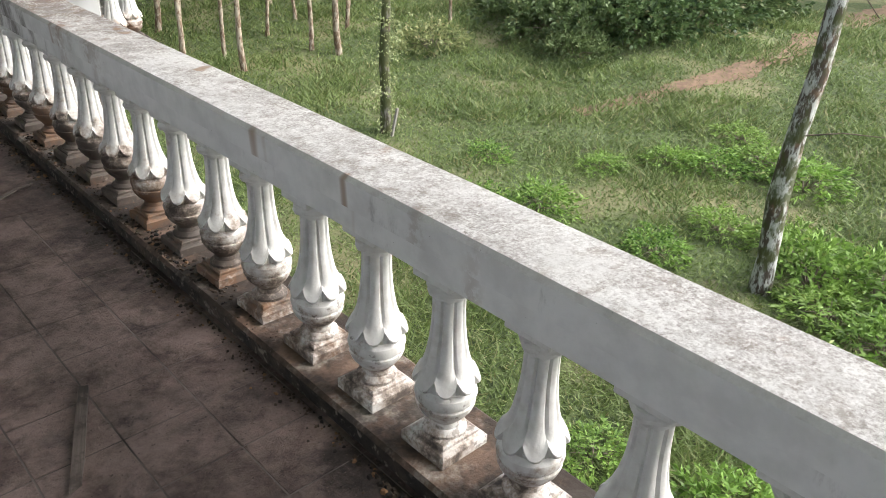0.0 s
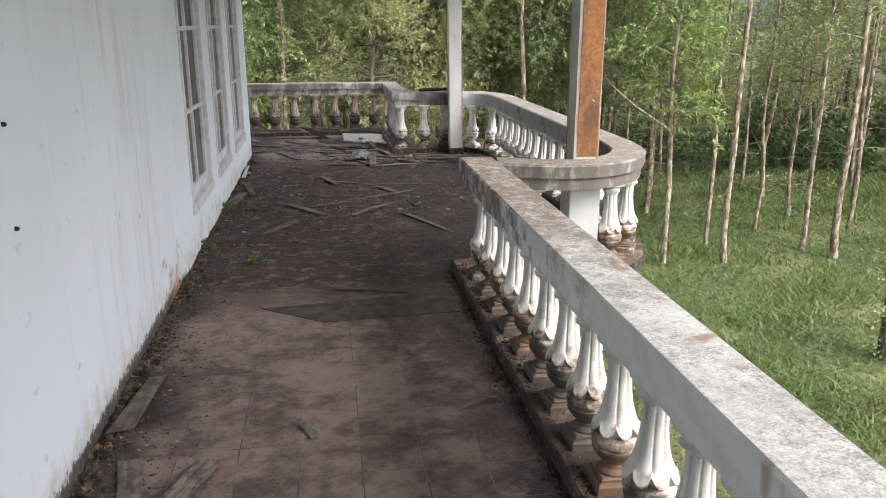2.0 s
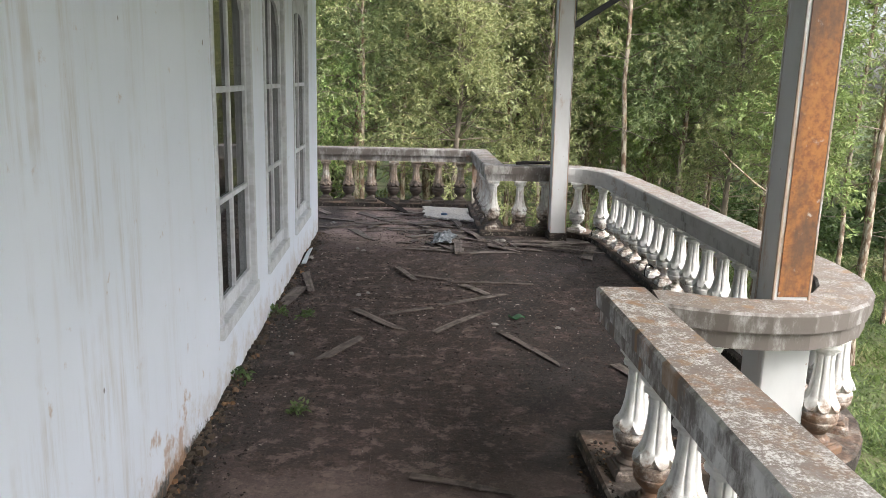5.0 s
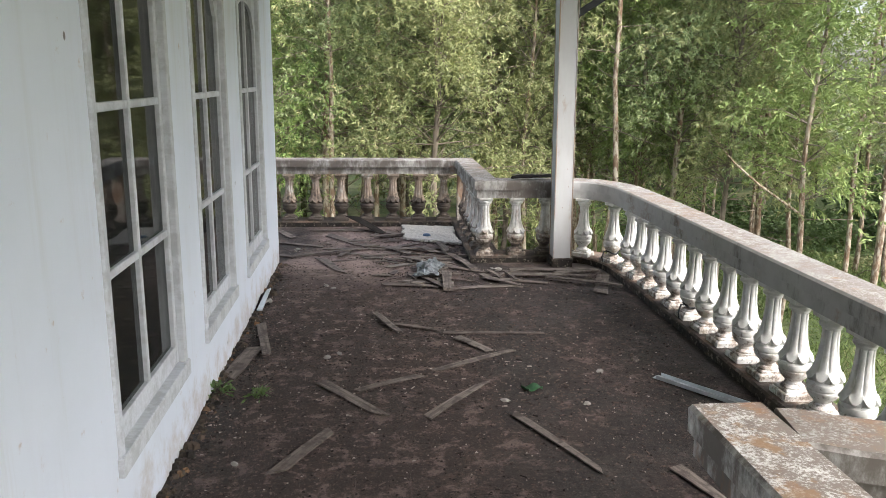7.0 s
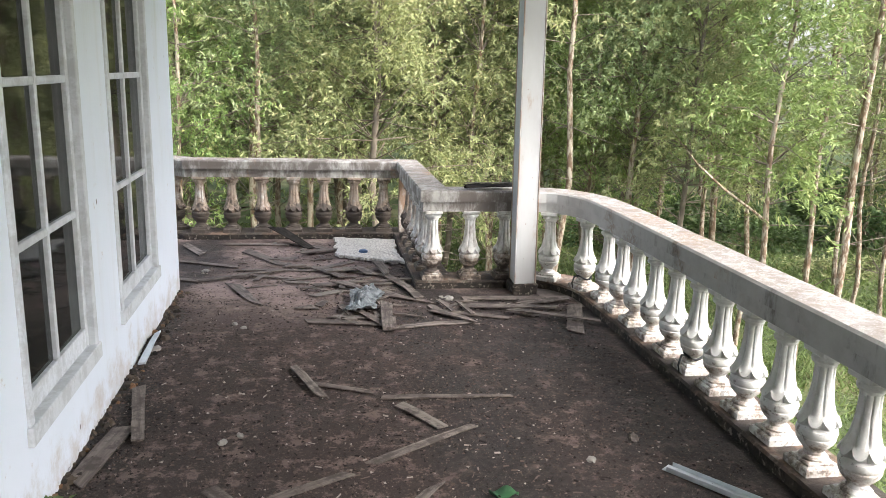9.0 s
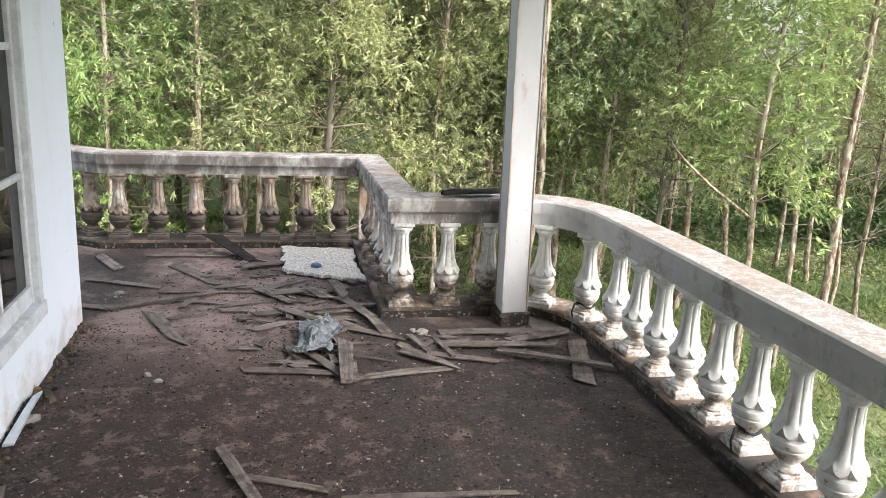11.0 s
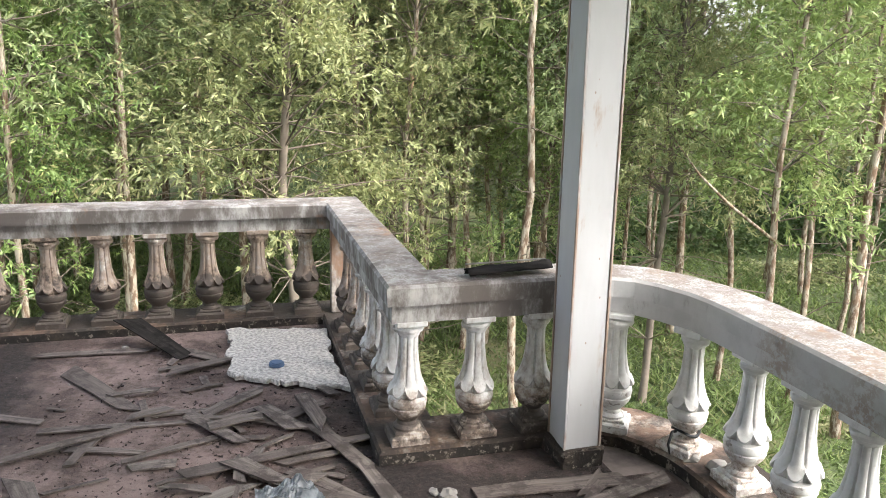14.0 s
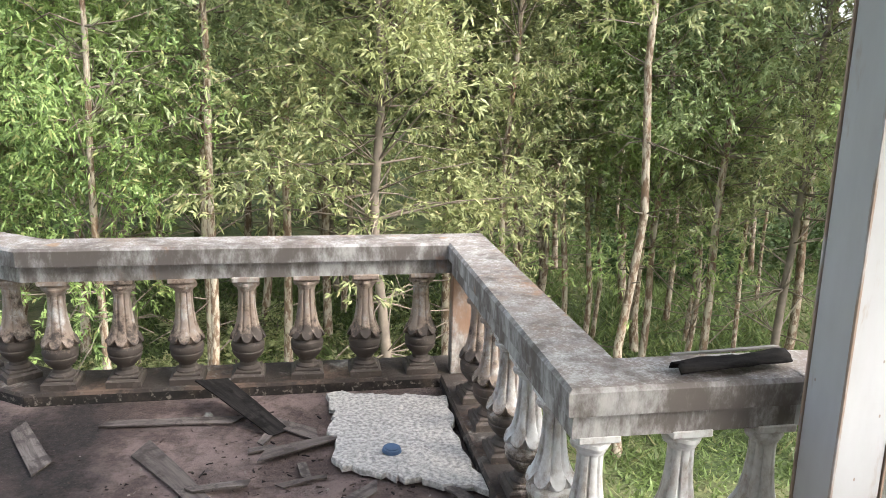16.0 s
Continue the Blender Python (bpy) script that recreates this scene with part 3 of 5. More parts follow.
# unseen eave piece, added only over the bay to soften its sunlight
tagged(part("bay_shade_eave", box((3.0, 4.9, 3.1), (3.55, 10.5, 3.16)), CEIL), "grey boarded eave added out of view to shade the bay", "ceiling", kind="structure")
tagged(part("roof", box((-4.2, START - 0.3, 3.2), (3.15, 10.65, 3.32)), ROOF), "brown tiled roof of the house", "roof", kind="structure")

# near-black linings added so the room looks unlit through the windows
tagged(part("floor_inner", box((-3.85, START, 0.002), (WALL_X - 0.165, WALL_END - 0.17, 0.014)), DARK), "near-black floor lining of the empty room, coloured as unlit", "floor", kind="structure")
tagged(part("ceiling_inner", box((-3.85, START, 3.07), (WALL_X - 0.165, WALL_END - 0.17, 3.09)), DARK), "near-black ceiling lining of the empty room, coloured as unlit", "ceiling", kind="structure")
tagged(part("wall_end_lining", box((-3.84, WALL_END - 0.19, 0.02), (WALL_X - 0.165, WALL_END - 0.165, 3.06)), DARK), "near-black end lining of the empty room, coloured as unlit", "wall", kind="structure")

# ---- windows ----


def window(name, y0, y1):
    t = thing(name, "tall cream-painted window with dark dusty panes and an arched head", "window", (WALL_X, y0, 0), kind="structure")
    w = y1 - y0

    def bar(nm, lo, hi, bev=0.004):
        return part(nm, box(lo, hi, bev), WINDOW_WOOD, t)

    frame_w = 0.045
    for a, b in ((0.0, frame_w), (w - frame_w, w)):
        bar("window_frame", (-0.11, a, SILL), (0.012, b, HEAD))
    bar("window_frame", (-0.11, frame_w, HEAD - frame_w), (0.012, w - frame_w, HEAD))
    bar("window_sill", (-0.13, -0.01, SILL - 0.03), (0.022, w + 0.01, SILL + 0.045))
    stile = 0.032
    inner0, inner1 = frame_w + 0.003, w - frame_w - 0.003
    for a, b in ((inner0, inner0 + stile), (inner1 - stile, inner1)):
        bar("stile", (-0.065, a, SILL + 0.047), (-0.018, b, 2.36))
    bar("bottom_rail", (-0.062, inner0 + stile, SILL + 0.047), (-0.020, inner1 - stile, SILL + 0.135))
    mid = w / 2
    bar("mullion", (-0.060, mid - 0.013, SILL + 0.135), (-0.020, mid + 0.013, 2.20))
    for z in (1.005, 1.585):
        for a, b in ((inner0 + stile, mid - 0.013), (mid + 0.013, inner1 - stile)):
            bar("glazing_bar", (-0.058, a, z - 0.016), (-0.022, b, z + 0.016))
    # arched head board
    bm = bmesh.new()
    a, b, n = inner0 + stile, inner1 - stile, 28
    cols = []
    for i in range(n + 1):
        u = abs(2 * i / n - 1)
        arch = 2.03 if u > 0.86 else 2.07 + 0.13 * math.sqrt(max(0, 1 - (u / 0.86) ** 2))
        y = a + (b - a) * i / n
        cols.append([bm.verts.new((x, y, z)) for x, z in ((-0.06, arch), (-0.02, arch), (-0.02, 2.36), (-0.06, 2.36))])
    for c0, c1 in zip(cols, cols[1:]):
        for j in range(4):
            bm.faces.new((c0[j], c0[(j + 1) % 4], c1[(j + 1) % 4], c1[j]))
    bm.faces.new(cols[0])
    bm.faces.new(cols[-1])
    part("arched_head", bm, WINDOW_WOOD, t)
    bar("transom", (-0.11, frame_w, 2.362), (0.008, w - frame_w, 2.405))
    bar("mullion", (-0.060, mid - 0.013, 2.405), (-0.020, mid + 0.013, HEAD - frame_w))
    zs = [SILL + 0.135, 0.989, 1.021, 1.569, 1.601, 2.22]
    for z0, z1 in ((zs[0], zs[1]), (zs[2], zs[3]), (zs[4], zs[5]), (2.405, HEAD - frame_w)):
        for a0, b0 in ((inner0 + stile - 0.003, mid - 0.012), (mid + 0.012, inner1 - stile + 0.003)):
            p = part("pane", box((-0.044, a0, z0 - 0.003), (-0.040, b0, z1 + 0.003)), GLASS, t)
            p.visible_shadow = False
    return t


for i, (y0, y1) in enumerate(WINDOWS):
    window("window_%d" % (i + 1), y0, y1)

# ---- columns and roof bracket ----


def column(label, x, y, rusty):
    t = thing("column", label, "column", (x, y, 0))
    w = 0.080
    mat = COLUMN_RUSTY if rusty else COLUMN
    part("shaft", box((-w, -w, 0.0), (w, w, 3.1), 0.008), mat, t)
    for sx, sy in ((-1, -1), (1, -1), (1, 1), (-1, 1)):
        part("edge_strip", box((sx * w - 0.005, sy * w - 0.005, 0.0), (sx * w + 0.005, sy * w + 0.005, 3.098), 0.002), COLUMN_EDGE, t)
    if rusty:
        part("rusted_face", box((-w + 0.018, -w - 0.004, 0.78), (w - 0.006, -w - 0.001, 3.09), 0.001), STEEL_RUST, t, "orange rusted steel face")
    foot = box((-w - 0.02, -w - 0.02, -0.012), (w + 0.016, w + 0.016, 0.085), 0.012)
    bmesh.ops.subdivide_edges(foot, edges=foot.edges, cuts=2)
    part("mortar_foot", roughen(foot, 0.016, 14), KERB, t, "black mouldy mortar foot")
    return t


column("grey steel column with an orange rusted face", 2.163, 5.32, True)
white_column = column("grey-white steel column with brown rust spots", 2.128, 10.262, False)
white_column.rotation_euler = (0, radians(-0.8), 0)
bracket = thing("roof_bracket", "black steel roof bracket fixed to the column", "bracket", (2.177, 10.265, 2.2))
part("plate", box((0.005, -0.04, 0.0), (0.025, 0.04, 0.88), 0.003), BRACKET, bracket)
bm = bmesh.new()
add_box(bm, (0, -0.025, -0.03), (0.95, 0.025, 0.03), pose(0.02, 0, 0.04, 0, -33, 0), 0.004)
part("strut", bm, BRACKET, bracket)

# the solid pier that ends the far balustrade
tagged(part("pier", box((2.06, 5.215, KERB_TOP + 0.004), (2.27, 5.42, BAL_TOP - 0.002), 0.006), COLUMN), "white concrete pier carrying the rusted column", "pier")
tagged(part("pier", box((1.36, 12.2, KERB_TOP), (1.55, 12.27, BAL_TOP), 0.006), PIER), "rust-streaked white concrete pier under the handrail", "pier")

# ---- ground ----


def ground_height(x, y):
    p = Vector((x * 0.11, y * 0.11, 0.3))
    far = max(0.0, math.hypot(x - 4, y - 8) - 34)
    z = -3.42 + 0.22 * noise.noise(p) + 0.06 * noise.noise(p * 5) + far * 0.012
    return z + 0.75 * math.exp(-((x - 19.5) ** 2 + (y - 13) ** 2) / 22)


rings, spokes = [], 96
radii = [0.0] + [0.9 * 1.062 ** i for i in range(100)]
verts = [(5, 9, ground_height(5, 9))]
for r in radii[1:]:
    for j in range(spokes):
        a = 2 * math.pi * j / spokes
        x, y = 5 + r * math.cos(a), 9 + r * math.sin(a)
        verts.append((x, y, ground_height(x, y) if r < 90 else -3.4 + 56 * 0.012 + (r - 90) * 0.004))
faces = [(0, 1 + j, 1 + (j + 1) % spokes) for j in range(spokes)]
for i in range(len(radii) - 2):
    b = 1 + i * spokes
    faces += [(b + j, b + spokes + j, b + spokes + (j + 1) % spokes, b + (j + 1) % spokes) for j in range(spokes)]
tagged(part("ground", bulk("ground", verts, faces, GROUND, True), None), "grassy clearing with bare patches under the trees", "ground", kind="structure")

path_line = curve_points([(12.6, 8.9, 0), (15.0, 8.4, 0), (18.5, 8.0, 0), (22.5, 8.6, 0), (28, 9.5, 0), (38, 9.0, 0)], 0.3)
verts, faces = [], []
for i, p in enumerate(path_line):
    w = (0.22 + 0.2 * noise.noise(Vector((i * 0.3, 2, 0))) + i * 0.006)
    for s in (-1, 0, 1):
        y = p[1] + s * w * (1 + 0.5 * noise.noise(Vector((i * 0.6, s * 3, 5))))
        verts.append((p[0], y, ground_height(p[0], y) + (0.045 if s == 0 else 0.012)))
    if i:
        b = 3 * i
        faces += [(b - 3, b, b + 1, b - 2), (b - 2, b + 1, b + 2, b - 1)]
tagged(part("path", bulk("path", verts, faces, SOIL, True), None), "trodden brown earth path across the grass", "path", kind="structure")

# ---- trees ----


def tube(points, radii, sides=7, seed=0):
    """A tapered tube through points; returns verts and faces."""
    verts, faces = [], []
    for i, p in enumerate(points):
        p = Vector(p)
        t = (Vector(points[min(i + 1, len(points) - 1)]) - Vector(points[max(i - 1, 0)])).normalized()
        u = t.orthogonal().normalized() if abs(t.z) < 0.9 else Vector((1, 0, 0))
        v = t.cross(u).normalized()
        u = v.cross(t)
        for j in range(sides):
            a = 2 * math.pi * j / sides
            r = radii[i] * (1 + 0.18 * noise.noise(Vector((j * 1.7, i * 0.8, seed))))
            verts.append(tuple(p + (u * math.cos(a) + v * math.sin(a)) * r))
    for i in range(len(points) - 1):
        for j in range(sides):
            b, k = i * sides, (j + 1) % sides
            faces.append((b + j, b + k, b + sides + k, b + sides + j))
    faces.append(tuple(range((len(points) - 1) * sides, len(points) * sides)))
    return verts, faces


def join(lists):
    verts, faces = [], []
    for v, f in lists:
        b = len(verts)
        verts += v
        faces += [tuple(i + b for i in q) for q in f]
    return verts, faces


def leaves(tips, ways, per, length, width, droop, rng, twig=1.0):
    """Slender leaves in tufts: per leaves around every twig that starts at tips and runs along ways."""
    n = len(tips)
    at = np.repeat(tips, per, 0)
    way = np.repeat(ways, per, 0)
    run = rng.uniform(0.45, 1.0, (n * per, 1))
    size = twig * np.repeat(rng.uniform(0.20, 0.42, (n, 1)), per, 0)
    base = at + way * run * size + rng.normal(0, 0.012, (n * per, 3))
    d = way * 0.7 + rng.normal(0, 0.52, (n * per, 3)) + np.array((0, 0, -droop))
    d /= np.linalg.norm(d, axis=1, keepdims=True)
    s = np.cross(d, rng.normal(0, 1, (n * per, 3)))
    s /= np.linalg.norm(s, axis=1, keepdims=True) + 1e-6
    ln = length * rng.uniform(0.6, 1.3, (n * per, 1))
    wd = width * rng.uniform(0.7, 1.3, (n * per, 1))
    tip = base + d * ln + np.array((0, 0, -1)) * ln * 0.12
    mid = base + d * ln * 0.45
    quad = np.stack((base, mid + s * wd, tip, mid - s * wd), 1).reshape(-1, 3)
    return quad


def leaf_mesh(name, quad, material):
    me = bpy.data.meshes.new(name)
    n = len(quad)
    me.vertices.add(n)
    me.vertices.foreach_set("co", quad.astype(np.float32).ravel())
    me.loops.add(n)
    me.loops.foreach_set("vertex_index", np.arange(n, dtype=np.int32))
    me.polygons.add(n // 4)
    me.polygons.foreach_set("loop_start", np.arange(0, n, 4, dtype=np.int32))
    me.update(calc_edges=True)
    me.materials.append(material)
    return me


def tree(label, seed, height, radius, crown_from, limbs, spread, twigs, per, bark, leaf, lean=0.03, length=0.10, width=0.011, bare=6, sink=0.3):
    """A tapered leaning trunk with limbs, and a crown of slender leaves in tufts along the limbs."""
    rng, rnd = np.random.default_rng(seed), random.Random(seed)
    t = thing("tree", label, "tree", group="trees of the wood")
    az = rnd.uniform(0, 6.28)
    stem = []
    for i in range(15):
        h = -sink + (height + sink) * i / 14
        wob = 0.20 * noise.noise(Vector((seed, h * 0.4, 1)))
        stem.append((math.cos(az) * lean * h + wob, math.sin(az) * lean * h + 0.20 * noise.noise(Vector((seed, h * 0.4, 9))), h))
    solid = [tube(stem, [radius * (1.25 if i == 0 else 1) * (1 - 0.75 * (i / 14) ** 1.2) for i in range(15)], 9, seed)]
    tips, ways = [], []
    for k in range(limbs):
        f = crown_from + (1 - crown_from) * (k + rnd.random()) / limbs
        h = f * height
        i = min(13, int((h + sink) / (height + sink) * 14))
        base = Vector(stem[i]).lerp(Vector(stem[i + 1]), 0.5)
        a, up = rnd.uniform(0, 6.283), rnd.uniform(0.1, 1.6)
        reach = spread * (0.5 + 0.7 * rnd.random()) * (1.0 - 0.45 * max(0, (f - 0.4)) / 0.6)
        way = Vector((math.cos(a), math.sin(a), up)).normalized()
        pts, rad = [], []
        for j in range(5):
            s = j / 4
            q = base + way * reach * s + Vector((0, 0, -0.25 * reach * s * s))
            q += noise.noise_vector(q * 1.3 + Vector((seed, k, 0))) * 0.15 * s
            pts.append(tuple(q))
            rad.append(max(0.004, radius * 0.24 * (1 - 0.85 * s)))
        solid.append(tube(pts[::2], rad[::2], 3, k))
        m = int(twigs * rnd.uniform(0.4, 1.5))
        for _ in range(m):
            s = 0.25 + 0.75 * math.sqrt(rnd.random())
            j = min(3, int(s * 4))
            p = Vector(pts[j]).lerp(Vector(pts[j + 1]), s * 4 - j)
            off = Vector((rnd.gauss(0, 0.2), rnd.gauss(0, 0.2), rnd.gauss(-0.05, 0.2))) * (0.6 + 0.5 * s)
            tips.append(tuple(p + off))
            w = (way * 0.7 + Vector((rnd.gauss(0, 0.6), rnd.gauss(0, 0.6), rnd.gauss(0.0, 0.5)))).normalized()
            ways.append(tuple(w))
    for k in range(bare):
        h = rnd.uniform(0.15, max(0.2, crown_from + (0.25 if bare < 20 else 0.6))) * height
        i = min(13, int((h + sink) / (height + sink) * 14))
        a, ln = rnd.uniform(0, 6.283), rnd.uniform(0.4, 1.4)
        b = Vector(stem[i])
        e = b + Vector((math.cos(a) * ln, math.sin(a) * ln, rnd.uniform(-0.3, 0.7)))
        solid.append(tube([tuple(b), tuple(b.lerp(e, 0.5) + Vector((0, 0, rnd.uniform(-0.1, 0.15)))), tuple(e)], [0.013, 0.009, 0.005], 3, k))
    part("trunk", bulk("trunk", *solid[0], bark, True), None, t)
    if len(solid) > 1:
        part("branchwork", bulk("branchwork", *join(solid[1:]), LIMB, True), None, t)["kind"] = "stuff"
    if tips:
        part("crown", leaf_mesh("crown", leaves(np.array(tips), np.array(ways), per, length, width, 0.22, rng), leaf), None, t)
    return t


def shrub(label, seed, size, high, leaf, tufts, length=0.13, width=0.03, twig=1.0):
    rng = np.random.default_rng(seed)
    t = thing("shrub", label, "shrub", group="undergrowth")
    d = rng.normal(0, 1, (tufts, 3))
    d /= np.linalg.norm(d, axis=1, keepdims=True)
    d[:, 2] = np.abs(d[:, 2])
    r = rng.uniform(0.35, 1.0, (tufts, 1)) ** 0.5
    lump = np.array([0.75 + 0.5 * noise.noise(Vector(q * 2.2 + seed)) for q in d])[:, None]
    p = d * r * lump * np.array((size, size, high))
    part("foliage", leaf_mesh("foliage", leaves(p, d, 8, length, width, 0.1, rng, twig), leaf), None, t)
    stems = [] if size < 0.2 else [tube([(0, 0, -0.1), tuple(0.5 * q + np.array((0, 0, 0.1))), tuple(q)], [0.02, 0.012, 0.004], 4, i) for i, q in enumerate(p[:14])]
    if stems:
        part("stem", bulk("stem", *join(stems), TWIG, True), None, t)
    return t


def plant(model, x, y, turn, size=1.0, high=None, drop=0.0, tilt=0.0):
    m = Matrix.LocRotScale((x, y, ground_height(x, y) - drop), Euler((radians(tilt), 0, radians(turn))), (size, size, high or size))
    return copy_thing(model, m)


def set_down(model, x, y, turn=0.0, size=1.0):
    model.matrix_basis = Matrix.LocRotScale((x, y, ground_height(x, y)), Euler((0, 0, radians(turn))), (1, 1, 1))
    return model


wood = random.Random(7)
bushy = [tree(lb, 11 + i, h, r, c, n, sp, tw, 10, bk, lf, 0.03, ln, 0.0125, bare)
         for i, (lb, h, r, c, n, sp, tw, bk, lf, ln, bare) in enumerate((
             ("broad olive-leaved tree with bare grey-brown twigs", 8.8, 0.070, 0.33, 84, 2.0, 40, LIMB, LEAF, 0.10, 110),
             ("leafy young paperbark tree in fresh green", 8.4, 0.065, 0.28, 66, 1.8, 40, BARK, LEAF_BRIGHT, 0.105, 30),
             ("tall paperbark tree with cool green foliage", 10.6, 0.075, 0.32, 76, 1.9, 40, BARK, LEAF_DEEP, 0.105, 34),
             ("thin-leaved paperbark with tangled bare twigs", 8.6, 0.060, 0.26, 62, 1.7, 36, BARK, LEAF, 0.105, 80)))]
slim = [tree("tall slim paperbark with pale peeling bark", 31 + i, h, r, c, 34, 1.5, 27, 10, BARK, lf, 0.006, 0.125, 0.013, 16)
        for i, (h, r, c, lf) in enumerate(((12.5, 0.078, 0.39, LEAF), (11.5, 0.060, 0.38, LEAF_DEEP), (13.0, 0.068, 0.43, LEAF), (12.0, 0.052, 0.36, LEAF_BRIGHT)))]
planted = [(1.5, 17.3), (-3.2, 18.3), (-0.6, 18.4), (4.3, 20.8), (11.55, 15.5), (11.2, 16.15), (9.05, 15.75), (9.2, 16.9)]
for model, (x, y) in zip(bushy + slim, planted):
    set_down(model, x, y, wood.uniform(0, 360))
for x, y, k, size in ((8.6, 17.95, 1, 0.9), (15.4, 15.6, 3, 0.9), (20.1, 18.2, 0, 1.0), (11.1, 18.1, 1, 0.85), (6.6, 21.0, 0, 0.95), (4.77, 17.4, 2, 0.95), (6.0, 21.6, 1, 0.8),
                      (13.2, 17.4, 1, 0.9), (14.6, 19.2, 0, 0.9), (7.3, 19.0, 3, 0.8), (16.8, 20.4, 2, 0.8), (18.4, 16.4, 1, 0.8), (22.4, 20.6, 3, 1.0),
                      (4.75, 20.0, 1, 0.9), (5.25, 20.2, 3, 0.95), (4.1, 20.4, 1, 0.8), (3.2, 21.4, 0, 0.9), (-0.35, 17.2, 2, 0.8), (13.2, 22.6, 1, 1.0), (13.3, 21.5, 2, 0.95), (7.9, 22.4, 2, 0.9)):
    plant(slim[k], x, y, wood.uniform(0, 360), size)
    planted.append((x, y))


def scatter(models, count, box_xy, gap, low, high):
    left, tries = count, 0
    while left and tries < 6000:
        tries += 1
        x, y = wood.uniform(box_xy[0], box_xy[1]), wood.uniform(box_xy[2], box_xy[3])
        open_sky = 0.53 < math.atan2(x - 0.4, y - 6.0) < 0.67 and y > 20
        if not open_sky and all((x - a) ** 2 + (y - b) ** 2 > gap * gap for a, b in planted):
            planted.append((x, y))
            plant(wood.choice(models), x, y, wood.uniform(0, 360), wood.uniform(low, high), wood.uniform(low, high), 0.0, wood.uniform(-3, 3))
            left -= 1


backwood = [tree("dense leafy tree in the wood behind", 91 + i, 9.5, 0.11, 0.04, 48, 2.3, 14, 5, BARK_DARK, lf, 0.02, 0.32, 0.045, 3)
            for i, lf in enumerate((LEAF, LEAF_DEEP, LEAF))]
for model, (x, y) in zip(backwood, ((-2, 29), (14, 40), (30, 38))):
    set_down(model, x, y)
    planted.append((x, y))
for x, y, s, k in ((6.2, 18.1, 0.85, 2), (6.9, 19.7, 0.9, 3), (7.7, 21.2, 0.85, 1), (0.4, 20.4, 1.0, 2), (2.9, 20.0, 1.0, 2), (1.1, 22.2, 1.1, 2),
                   (-2.0, 20.9, 1.0, 0), (-4.6, 20.4, 1.0, 1), (-1.6, 17.2, 0.8, 1), (3.6, 22.8, 1.1, 0), (6.9, 17.4, 0.9, 0), (5.7, 19.0, 0.95, 1), (12.6, 19.0, 0.9, 3), (3.3, 18.6, 0.9, 3), (5.0, 22.0, 1.1, 2), (7.4, 23.4, 1.2, 2)):
    plant(bushy[k], x, y, wood.uniform(0, 360), s, 1.0)
    planted.append((x, y))
scatter(bushy, 24, (-11, 8, 19.2, 26.5), 1.35, 0.95, 1.25)
scatter(backwood, 22, (-22, 9, 27, 38), 2.6, 0.9, 1.3)
scatter(backwood, 20, (6, 34, 34, 46), 2.8, 0.8, 1.2)
scatter(backwood, 12, (31, 46, 8, 36), 3.2, 0.8, 1.2)
scatter(slim, 34, (5, 27, 19.5, 33), 1.6, 0.8, 1.1)
scatter(slim, 13, (8, 48, 32, 52), 2.2, 1.0, 1.3)
scatter(backwood, 26, (-30, 60, 46, 64), 4.0, 1.4, 2.0)
scatter(slim, 6, (26, 44, 10, 30), 3.2, 1.0, 1.3)
scatter(backwood, 16, (46, 64, -10, 46), 4.0, 1.4, 2.0)

for x, y, s in ((17.5, 33, 0.5), (19.5, 35.5, 0.55), (22, 36.5, 0.5), (24, 39, 0.55), (21.5, 41, 0.62), (26, 43, 0.62), (19.5, 39, 0.55), (28.5, 45, 0.65), (24.5, 46, 0.66), (31, 47, 0.66)):
    plant(backwood[wood.randrange(3)], x, y, wood.uniform(0, 360), s, s * wood.uniform(0.75, 1.0))

leafy = tree("young tree in fresh green leaf on a pale trunk", 61, 8.6, 0.06, 0.36, 52, 1.25, 34, 9, BARK, LEAF_BRIGHT, 0.015, 0.12, 0.015, 5)
set_down(leafy, 7.65, 15.75)
v = [(5.67, 15.4, 0.91), (6.17, 15.45, 0.39), (6.68, 15.5, 0.0), (7.6, 15.72, -0.55)]
limb = bulk("dead_branch", *tube([(x - 7.65, y - 15.75, z - ground_height(7.65, 15.75)) for x, y, z in v], [0.007, 0.014, 0.018, 0.022], 6, 2), BARK, True)
part("dead_branch", limb, None, leafy, "bare pale dead branch")
lichen = tree("dark trunk blotched with white lichen and moss", 62, 11.0, 0.135, 0.6, 12, 1.2, 10, 8, BARK_LICHEN, LEAF_DEEP, 0.0, 0.1, 0.012, 3)
lichen.matrix_basis = pose(9.30, 3.19, ground_height(9.30, 3.19), 0, -1.2, 0)
bigtree = tree("broad old pale trunk behind the clearing", 63, 14, 0.55, 0.4, 26, 3.0, 30, 8, BARK, LEAF_DEEP, 0.02, 0.14, 0.02, 4)
set_down(bigtree, 26.8, 26.6)
snag = thing("dead_trunk", "broken dead trunk wrapped in moss and creeper", "dead tree", (8.9, 10.4, ground_height(8.9, 10.4)))
stem = [(0.012 * math.sin(i * 0.9), 0.012 * math.cos(i * 1.1), -0.2 + 0.29 * i) for i in range(14)]
part("trunk", bulk("trunk", *tube(stem, [0.105 - 0.003 * i for i in range(14)], 12, 4), BARK_DARK, True), None, snag)
rng = np.random.default_rng(5)
pts = np.array([stem[i] for i in rng.integers(1, 9, 300)]) + np.concatenate((rng.normal(0, 0.11, (300, 2)), rng.uniform(-0.15, 0.15, (300, 1))), 1)
